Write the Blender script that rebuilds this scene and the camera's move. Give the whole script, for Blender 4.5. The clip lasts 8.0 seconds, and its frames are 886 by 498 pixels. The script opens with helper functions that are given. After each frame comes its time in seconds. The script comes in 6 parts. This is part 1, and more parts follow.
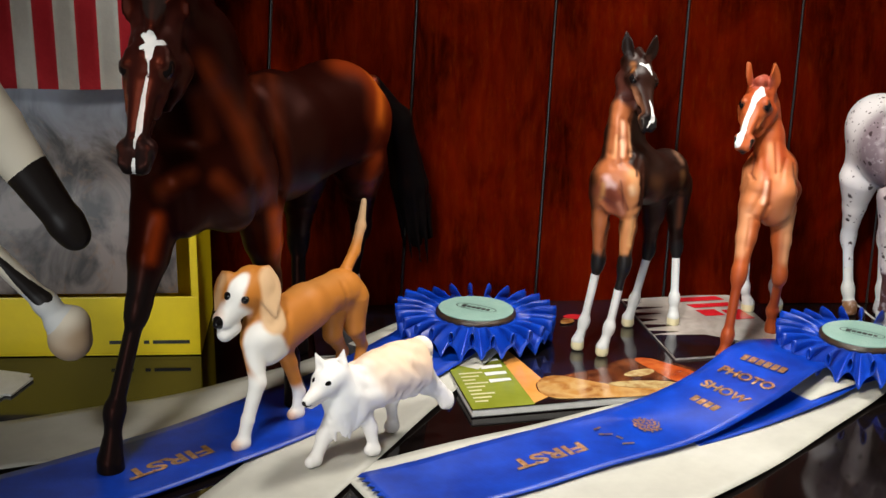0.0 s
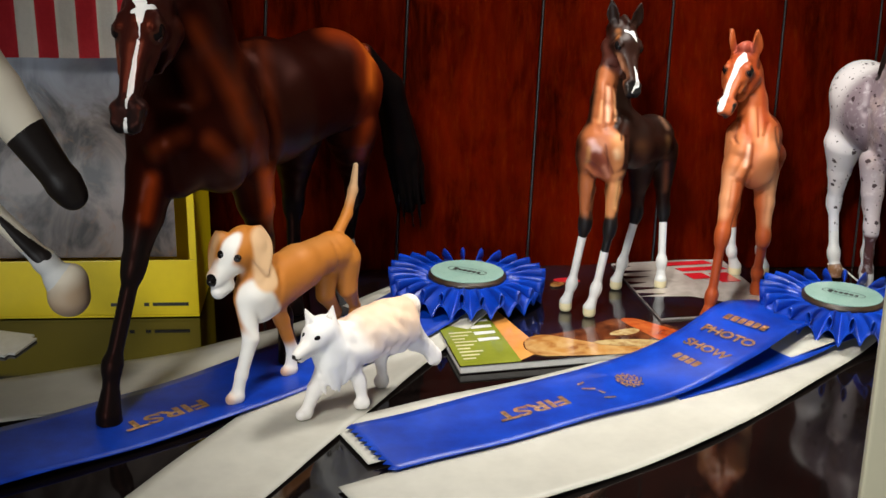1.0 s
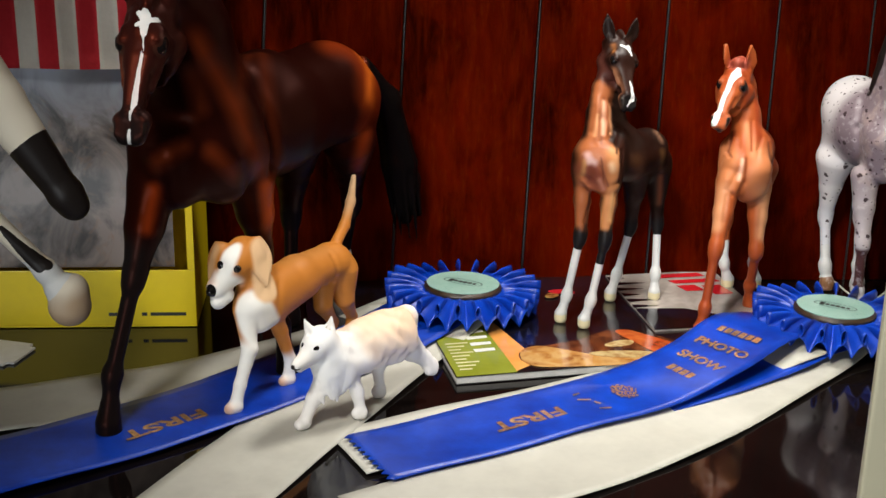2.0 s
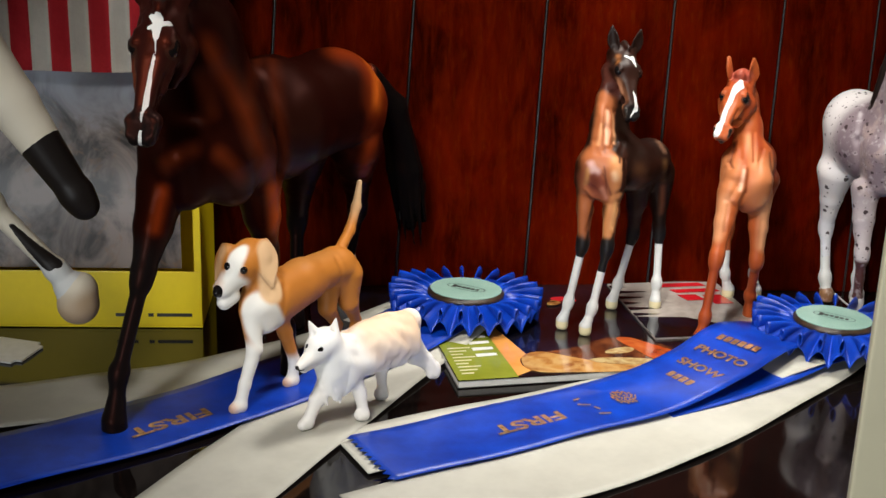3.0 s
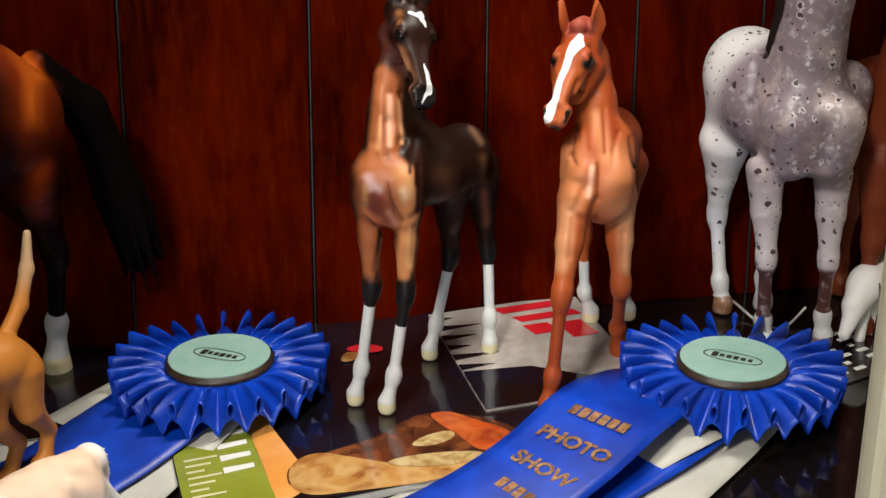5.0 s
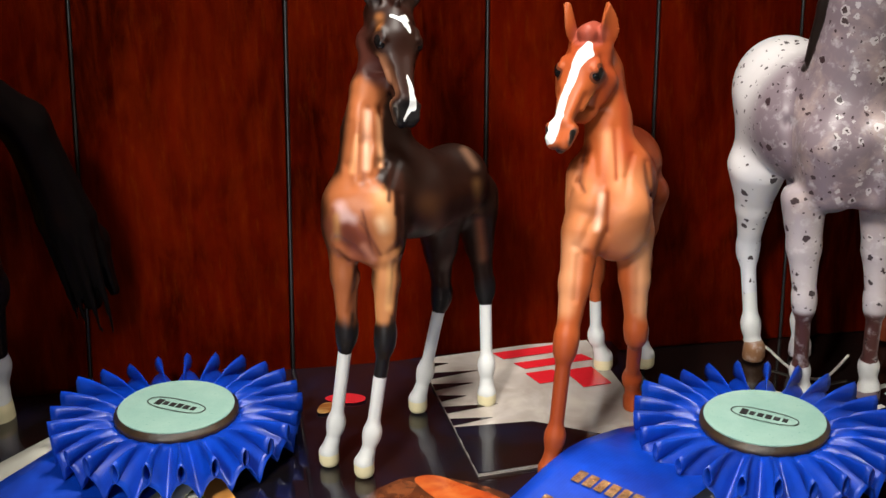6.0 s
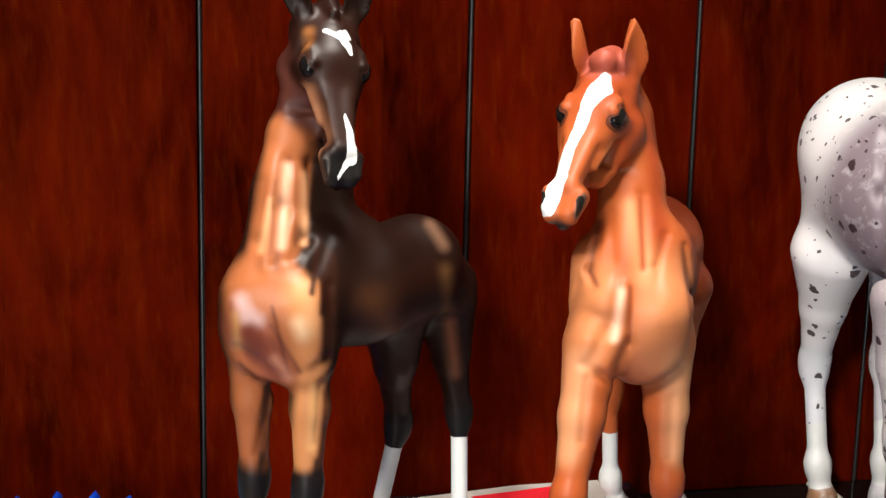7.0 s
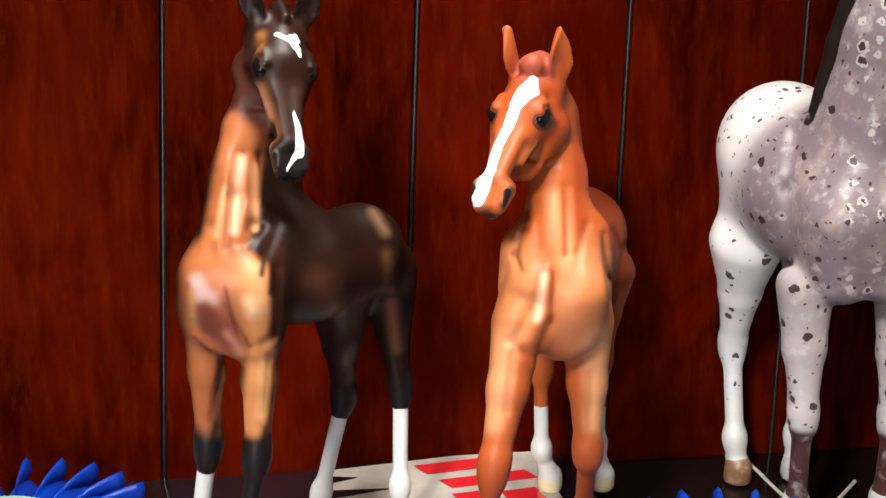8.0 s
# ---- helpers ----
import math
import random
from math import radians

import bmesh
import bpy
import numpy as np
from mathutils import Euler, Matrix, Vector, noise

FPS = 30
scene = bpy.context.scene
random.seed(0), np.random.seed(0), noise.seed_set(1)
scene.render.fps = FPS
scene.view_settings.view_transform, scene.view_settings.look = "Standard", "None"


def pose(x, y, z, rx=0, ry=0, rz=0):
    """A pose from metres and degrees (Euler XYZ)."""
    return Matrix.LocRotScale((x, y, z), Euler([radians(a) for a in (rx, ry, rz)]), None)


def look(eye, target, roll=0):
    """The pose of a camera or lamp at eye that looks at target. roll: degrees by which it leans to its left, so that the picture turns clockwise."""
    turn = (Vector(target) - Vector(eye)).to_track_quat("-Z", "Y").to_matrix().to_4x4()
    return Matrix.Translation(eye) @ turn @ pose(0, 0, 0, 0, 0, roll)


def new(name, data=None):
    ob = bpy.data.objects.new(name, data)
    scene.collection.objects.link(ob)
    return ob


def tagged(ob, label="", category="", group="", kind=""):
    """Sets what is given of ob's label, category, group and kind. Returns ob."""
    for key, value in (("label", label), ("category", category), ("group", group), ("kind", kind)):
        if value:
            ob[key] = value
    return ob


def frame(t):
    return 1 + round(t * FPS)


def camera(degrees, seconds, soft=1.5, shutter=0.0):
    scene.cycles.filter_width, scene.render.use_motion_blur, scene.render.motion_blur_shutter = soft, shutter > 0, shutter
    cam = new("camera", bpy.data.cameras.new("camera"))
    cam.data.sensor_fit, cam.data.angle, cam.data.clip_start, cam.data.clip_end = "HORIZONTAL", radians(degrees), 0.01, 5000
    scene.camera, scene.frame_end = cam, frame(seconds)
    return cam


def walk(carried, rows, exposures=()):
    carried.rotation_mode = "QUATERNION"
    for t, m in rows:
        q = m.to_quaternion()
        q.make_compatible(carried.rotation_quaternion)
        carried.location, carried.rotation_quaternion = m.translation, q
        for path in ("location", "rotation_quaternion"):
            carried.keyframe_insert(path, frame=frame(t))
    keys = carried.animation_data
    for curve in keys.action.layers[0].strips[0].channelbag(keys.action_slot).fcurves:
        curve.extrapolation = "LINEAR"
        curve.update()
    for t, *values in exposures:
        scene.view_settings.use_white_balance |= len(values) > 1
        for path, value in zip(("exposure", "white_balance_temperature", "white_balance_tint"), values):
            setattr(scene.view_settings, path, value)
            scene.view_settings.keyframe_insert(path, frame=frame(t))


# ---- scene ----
cam = camera(38.0, 8.0)
PATH = [
    (0, (-0.114, -0.752, 0.293), (0.039, 1.136, -0.348), 1.2),
    (0.5, (-0.101, -0.762, 0.29), (0.04, 1.121, -0.37), 1.0),
    (1, (-0.1, -0.776, 0.287), (0.025, 1.108, -0.374), 0.7),
    (1.5, (-0.104, -0.778, 0.29), (0.036, 1.107, -0.364), 0.7),
    (3, (-0.106, -0.791, 0.289), (0.032, 1.103, -0.339), 1.9),
    (3.5, (-0.096, -0.792, 0.299), (0.087, 1.101, -0.319), 1.5),
    (4, (-0.092, -0.74, 0.296), (0.182, 1.121, -0.385), 4.9),
    (4.2, (-0.069, -0.696, 0.29), (0.204, 1.152, -0.424), 2.7),
    (4.4, (-0.038, -0.637, 0.297), (0.227, 1.193, -0.466), 0.6),
    (4.5, (-0.0315, -0.6165, 0.2985), (0.262, 1.213, -0.482), -0.1),
    (4.7, (-0.019, -0.583, 0.29), (0.257, 1.233, -0.502), -0.7),
    (6, (0.017, -0.494, 0.258), (0.22, 1.344, -0.504), -1.6),
    (6.2, (0.037, -0.428, 0.228), (0.208, 1.427, -0.5), -1.4),
    (6.5, (0.051, -0.367, 0.209), (0.208, 1.513, -0.457), -2.1),
    (7, (0.046, -0.369, 0.214), (0.237, 1.515, -0.429), -0.7),
    (7.5, (0.054, -0.377, 0.211), (0.266, 1.511, -0.415), -0.2),
    (7.8, (0.0535, -0.379, 0.214), (0.2925, 1.498, -0.433), -0.2),
    (8, (0.051, -0.398, 0.224), (0.288, 1.473, -0.441), 0.3),
]
walk(cam, [(t, look(eye, target, roll)) for t, eye, target, roll in PATH], exposures=[(0, -0.25), (3.8, -0.25), (4.2, -0.35), (4.5, -0.65), (4.8, -0.6), (5.4, -0.4), (6.2, -0.12), (7, 0.06), (8, 0.14)])

# ---- light ----
world = bpy.data.worlds.new("room_air")
world.use_nodes = True
scene.world = world
wn = world.node_tree.nodes
sky = wn.new("ShaderNodeTexSky")
sky.sky_type, sky.sun_disc, sky.sun_elevation, sky.sun_rotation = "NISHITA", False, radians(38), radians(150)
world.node_tree.links.new(sky.outputs[0], wn["Background"].inputs[0])
wn["Background"].inputs[1].default_value = 0.08


def area(name, eye, target, size_x, size_y, watts, colour, spread=180):
    data = bpy.data.lights.new(name, "AREA")
    data.shape, data.size, data.size_y, data.energy, data.color, data.spread = "RECTANGLE", size_x, size_y, watts, colour, radians(spread)
    ob = new(name, data)
    ob.matrix_world = look(eye, target)
    return ob


area("window_daylight", (-1.1, -3.13, 0.3), (-0.1, -0.1, 0.1), 0.9, 1.3, 38.0, (0.92, 0.97, 1.0))
area("lamp_light", (-0.3, -0.72, 0.78), (0.09, -0.1, 0.09), 0.14, 0.14, 0.98, (1.0, 0.95, 0.88), 48)
area("shelf_lamp_light", (0.12, -0.07, 0.52), (0.03, -0.17, 0.0), 0.12, 0.12, 0.75, (1.0, 0.95, 0.87), 72)


# ---- materials ----
class Nodes:
    """A material with a short way to add nodes and links."""

    def __init__(self, name, rough=0.5, metal=0.0, coat=0.0, coat_rough=0.1, specular=0.5):
        self.mat = bpy.data.materials.new(name)
        self.mat.use_nodes = True
        self.tree = self.mat.node_tree
        self.out = self.tree.nodes["Principled BSDF"]
        self.put(self.out, "Roughness", rough)
        self.put(self.out, "Metallic", metal)
        self.put(self.out, "Coat Weight", coat)
        self.put(self.out, "Coat Roughness", coat_rough)
        self.put(self.out, "Specular IOR Level", specular)

    def put(self, node, key, value):
        if hasattr(value, "links"):
            self.tree.links.new(value, node.inputs[key])
        else:
            node.inputs[key].default_value = value

    def node(self, kind, outlet=0, ins=None, **props):
        n = self.tree.nodes.new(kind)
        for key, value in props.items():
            setattr(n, key, value)
        for key, value in (ins or {}).items():
            self.put(n, key, value)
        return n.outputs[outlet]

    def place(self, scale=(1, 1, 1), which=3, turn=(0, 0, 0)):
        co = self.node("ShaderNodeTexCoord", which)
        return self.node("ShaderNodeMapping", 0, {"Vector": co, "Scale": scale, "Rotation": turn})

    def noise(self, where, scale, detail=4.0, rough=0.6, distort=0.0):
        return self.node("ShaderNodeTexNoise", 0, {"Vector": where, "Scale": scale, "Detail": detail, "Roughness": rough, "Distortion": distort})

    def ramp(self, fac, low, high, a, b):
        n = self.tree.nodes.new("ShaderNodeValToRGB")
        self.put(n, 0, fac)
        e = n.color_ramp.elements
        e[0].position, e[1].position = low, high
        e[0].color, e[1].color = (*a, 1), (*b, 1)
        return n.outputs[0]

    def mix(self, fac, a, b, how="MIX"):
        n = self.tree.nodes.new("ShaderNodeMix")
        n.data_type, n.blend_type = "RGBA", how
        for i, v in ((0, fac), (6, a), (7, b)):
            if hasattr(v, "links"):
                self.tree.links.new(v, n.inputs[i])
            else:
                n.inputs[i].default_value = v if i == 0 else (*v, 1)
        return n.outputs[2]

    def math(self, how, a, b=0.0):
        n = self.tree.nodes.new("ShaderNodeMath")
        n.operation = how
        self.put(n, 0, a), self.put(n, 1, b)
        return n.outputs[0]

    def attr(self, name, outlet=2):
        return self.node("ShaderNodeAttribute", outlet, attribute_name=name)

    def bump(self, height, strength, distance):
        b = self.node("ShaderNodeBump", 0, {"Height": height, "Strength": strength, "Distance": distance})
        self.put(self.out, "Normal", b)
        return b

    def colour(self, value):
        self.put(self.out, "Base Color", value if hasattr(value, "links") else (*value, 1))
        return self


def plain(name, a, b, scale, rough=0.5, bump=0.0, coat=0.0, metal=0.0, which=3, stretch=(1, 1, 1), distance=0.0005):
    """A surface that wanders between two near colours, with a fine grain."""
    m = Nodes(name, rough, metal, coat)
    where = m.place(stretch, which)
    big, fine = m.noise(where, scale, 3), m.noise(where, scale * 9, 5)
    m.colour(m.mix(m.math("MULTIPLY", fine, 0.35), m.ramp(big, 0.35, 0.68, a, b), tuple(v * 0.7 for v in a)))
    m.put(m.out, "Roughness", m.math("ADD", m.math("MULTIPLY", fine, 0.16), rough - 0.08))
    if bump:
        m.bump(fine, bump, distance)
    return m.mat


def mahogany():
    m = Nodes("mahogany", 0.42, 0.0, 0.0, 0.12, 0.5)
    m.put(m.out, "Specular Tint", (1.0, 0.16, 0.02, 1))
    co = m.node("ShaderNodeTexCoord", 3)
    own = m.node("ShaderNodeObjectInfo", 5)
    shift = m.node("ShaderNodeVectorMath", 0, {0: co, 1: m.node("ShaderNodeCombineXYZ", 0, {0: m.math("MULTIPLY", own, 7.0), 2: m.math("MULTIPLY", own, 3.0)})}, operation="ADD")
    long_grain = m.node("ShaderNodeMapping", 0, {"Vector": shift, "Scale": (1.0, 1.0, 0.07)})
    cloud = m.noise(m.node("ShaderNodeMapping", 0, {"Vector": shift, "Scale": (1, 1, 0.45)}), 26, 4, 0.62, 0.6)
    streak = m.noise(long_grain, 170, 5, 0.65, 0.6)
    fine = m.noise(m.node("ShaderNodeMapping", 0, {"Vector": shift, "Scale": (1.0, 1.0, 0.035)}), 520, 4)
    a = m.ramp(cloud, 0.34, 0.68, (0.012, 0.0004, 0.0001), (0.07, 0.0028, 0.0002))
    b = m.mix(m.ramp(streak, 0.42, 0.85, (0, 0, 0), (0.5, 0.5, 0.5)), a, (0.11, 0.0085, 0.0004))
    flecks = m.math("MULTIPLY", m.ramp(fine, 0.56, 0.7, (0, 0, 0), (0.3, 0.3, 0.3)), cloud)
    c = m.mix(flecks, b, (0.13, 0.02, 0.001))
    m.colour(m.mix(m.ramp(fine, 0.3, 0.42, (0.2, 0.2, 0.2), (0, 0, 0)), c, (0.012, 0.001, 0.0005)))
    figure = m.math("ADD", m.math("MULTIPLY", cloud, 0.55), m.math("MULTIPLY", m.math("ADD", streak, fine), 0.225))
    m.put(m.out, "Specular IOR Level", m.ramp(figure, 0.38, 0.62, (0.02, 0.02, 0.02), (0.1, 0.1, 0.1)))
    m.put(m.out, "Roughness", m.math("ADD", m.math("MULTIPLY", m.math("ADD", streak, fine), 0.16), 0.28))
    m.bump(fine, 0.2, 0.0003)
    return m.mat


def lacquer():
    m = Nodes("black_lacquer", 0.07, 0, 0.25, 0.04, 0.3)
    where = m.place()
    smear, dust = m.noise(where, 14, 4), m.noise(where, 900, 2)
    m.colour(m.mix(m.ramp(dust, 0.66, 0.72, (0, 0, 0), (0.1, 0.1, 0.1)), m.ramp(smear, 0.3, 0.7, (0.003, 0.002, 0.002), (0.006, 0.004, 0.0035)), (0.1, 0.09, 0.08)))
    m.put(m.out, "Roughness", m.math("ADD", m.math("MULTIPLY", smear, 0.08), 0.03))
    return m.mat


def satin(name, low, high, rough=0.25, sheen=0.35):
    m = Nodes(name, rough, 0, 0, 0.1, sheen)
    uv = m.place((1, 1, 1), 2)
    weave = m.node("ShaderNodeTexWave", 0, {"Vector": uv, "Scale": 260.0, "Distortion": 0.6, "Detail": 1.0}, bands_direction="Y")
    soft = m.noise(m.place(), 60, 3)
    m.colour(m.ramp(soft, 0.3, 0.7, low, high))
    m.put(m.out, "Anisotropic", 0.6)
    m.bump(m.math("ADD", m.math("MULTIPLY", weave, 0.4), soft), 0.12, 0.0004)
    return m.mat


MAHOGANY, LACQUER = mahogany(), lacquer()
BLUE = satin("royal_blue_satin", (0.001, 0.022, 0.25), (0.002, 0.05, 0.46), 0.36, 0.45)
WHITE_SATIN = satin("ivory_satin", (0.43, 0.42, 0.37), (0.5, 0.49, 0.43), 0.48, 0.5)
DARK = plain("dark_groove", (0.008, 0.006, 0.005), (0.018, 0.012, 0.01), 40, 0.45)
BEAD = plain("dark_bead", (0.009, 0.008, 0.008), (0.024, 0.022, 0.021), 60, 0.32, 0, 0.1)
CREAM = plain("cream_paint", (0.82, 0.75, 0.5), (0.86, 0.8, 0.58), 5, 0.4, 0.15)
CREAM_WARM = plain("warm_cream_paint", (0.74, 0.62, 0.34), (0.8, 0.68, 0.4), 4, 0.5, 0.15)
GOLD = plain("gold_foil", (0.34, 0.14, 0.045), (0.85, 0.52, 0.24), 420, 0.3, 0.9, 0, 0.9)
MINT = plain("mint_enamel", (0.26, 0.44, 0.38), (0.32, 0.5, 0.43), 90, 0.3, 0, 0.5)
RIM = plain("black_enamel_rim", (0.012, 0.008, 0.005), (0.06, 0.03, 0.012), 160, 0.4, 0.3, 0.1)
INK = plain("black_ink", (0.012, 0.012, 0.012), (0.03, 0.03, 0.03), 300, 0.4)
YELLOW = plain("yellow_card", (0.92, 0.68, 0.004), (0.95, 0.72, 0.01), 18, 0.4, 0.05, 0.1)
PAPER = plain("white_paper", (0.72, 0.71, 0.66), (0.82, 0.81, 0.77), 200, 0.6, 0.3)
ROOM = plain("room_plaster", (0.07, 0.065, 0.06), (0.09, 0.085, 0.08), 1.5, 0.8, 0.2)
CARPET = plain("room_carpet", (0.1, 0.07, 0.05), (0.16, 0.12, 0.09), 8, 0.9, 0.6)


# ---- mesh helpers ----
def finish(name, me, mat, parent=None, smooth=True):
    if mat:
        me.materials.append(mat)
    if smooth:
        me.shade_smooth()
    ob = new(name, me)
    ob.parent = parent
    return ob


def part(name, bm, mat, parent=None, label="", smooth=False):
    """Links a bmesh as one mesh object under a thing or a part."""
    me = bpy.data.meshes.new(name)
    bmesh.ops.recalc_face_normals(bm, faces=bm.faces)
    bm.to_mesh(me)
    bm.free()
    ob = finish(name, me, mat, parent, smooth)
    return tagged(ob, label)


def block(x0, y0, z0, x1, y1, z1, bevel=0.0, segments=2):
    bm = bmesh.new()
    bmesh.ops.create_cube(bm, size=1)
    for v in bm.verts:
        v.co = Vector(((x0 + x1) / 2 + v.co.x * (x1 - x0), (y0 + y1) / 2 + v.co.y * (y1 - y0), (z0 + z1) / 2 + v.co.z * (z1 - z0)))
    if bevel:
        bmesh.ops.bevel(bm, geom=bm.edges[:], offset=bevel, segments=segments, affect="EDGES", profile=0.6)
    return bm


def thing(name, at, label, category, group="", turn=0.0):
    ob = new(name)
    ob.empty_display_size = 0.02
    ob.matrix_world = Matrix.Translation(at) @ pose(0, 0, 0, 0, 0, turn)
    return tagged(ob, label, category, group)


# ---- the shelf niche and the room round it ----
WALL, LEAN, SWAY, TOP = 0.013, 0.15, 0.05, 0.62


def leant(bm):
    """Tips the boards of the back wall away from the shelf, as they stand."""
    for v in bm.verts:
        v.co.x, v.co.y = v.co.x + SWAY * (v.co.z - 0.1), v.co.y + LEAN * (v.co.z - 0.1)
    return bm


grooves = [-0.247, -0.161, -0.074, 0.0105, 0.0925, 0.164, 0.226]
back = part("wall_back", leant(block(-0.6, WALL + 0.006, -0.02, 0.299, WALL + 0.03, TOP)), DARK)
tagged(back, "dark backing behind varnished mahogany boards", "wall", kind="structure")
edges = [-0.6] + grooves + [0.299]
for a, b in zip(edges, edges[1:]):
    plank = part("plank", leant(block(a + 0.0009, WALL, 0.0, b - 0.0009, WALL + 0.0085, TOP, 0.0009)), MAHOGANY, back)
for x in grooves:
    bm = bmesh.new()
    bmesh.ops.create_cone(bm, segments=10, radius1=0.0006, radius2=0.0006, depth=TOP, matrix=Matrix.Translation((x + 0.0001, WALL + 0.0012, TOP / 2)))
    part("bead", leant(bm), BEAD, back, smooth=True)
shelf = part("shelf", block(-0.6, -0.42, -0.03, 0.329, WALL + 0.004, 0.0, 0.002), LACQUER)
tagged(shelf, "glossy black lacquered shelf board", "shelf", kind="structure")
top = part("ceiling", block(-0.6, -0.2, TOP, 0.36, WALL + 0.12, TOP + 0.03, 0.002), MAHOGANY)
tagged(top, "dark board that closes the niche above", "board", kind="structure")
side = part("wall_west", block(-0.63, -0.42, -0.03, -0.602, WALL + 0.1, TOP, 0.002), MAHOGANY)
tagged(side, "varnished mahogany side of the shelf niche", "wall", kind="structure")
side = part("wall_east", block(0.33, -0.26, -0.03, 0.36, WALL + 0.1, TOP, 0.002), CREAM)
tagged(side, "cream painted side of the shelf niche", "wall", kind="structure")

for name, box, mat, words in (
    ("floor", (-2.2, -3.2, -0.95, 2.4, 0.3, -0.9), CARPET, "brown carpet of the room"),
    ("wall_north", (-2.2, 0.1, -0.9, 2.4, 0.2, 1.9), ROOM, "dim grey plaster wall of the room"),
    ("wall_left", (-2.3, -3.2, -0.9, -2.2, 0.2, 1.9), ROOM, "dim grey plaster wall of the room"),
    ("wall_right", (2.4, -3.2, -0.9, 2.5, 0.2, 1.9), ROOM, "dim grey plaster wall of the room"),
    ("ceiling_room", (-2.2, -3.2, 1.9, 2.4, 0.2, 2.0), ROOM, "dim grey plaster ceiling of the room"),
):
    tagged(part(name, block(*box), mat), words, name.split("_")[0], kind="structure")


def window(name, x0, x1, z0, z1):
    """A timber window in the room's south wall."""
    ob = tagged(thing(name, (0, 0, 0), "white painted timber window with a clear pane", "window"), kind="structure")
    for a, b, d, e in ((x0, x0 + 0.05, z0, z1), (x1 - 0.05, x1, z0, z1), (x0 + 0.05, x1 - 0.05, z0, z0 + 0.05), (x0 + 0.05, x1 - 0.05, z1 - 0.05, z1)):
        part("window_frame", block(a, -3.27, d, b, -3.22, e, 0.004), PAPER, ob)
    part("window_sill", block(x0 - 0.03, -3.24, z0 - 0.03, x1 + 0.03, -3.16, z0 - 0.002, 0.004), PAPER, ob)


south = tagged(new("wall_south"), "dim grey plaster wall with a wide window", "wall", kind="structure")
for x0, x1, z0, z1 in ((-2.2, -1.6, -0.9, 1.9), (-1.6, -0.6, -0.9, -0.4), (-1.6, -0.6, 1.0, 1.9), (-0.6, 2.4, -0.9, 1.9)):
    part("wall_piece", block(x0, -3.3, z0, x1, -3.2, z1), ROOM, south)
window("window_1", -1.6, -0.6, -0.4, 1.0)


# ---- figurines ----
def vec(*p):
    return np.array(p, float)


def unit(v):
    return v / max(np.linalg.norm(v), 1e-9)


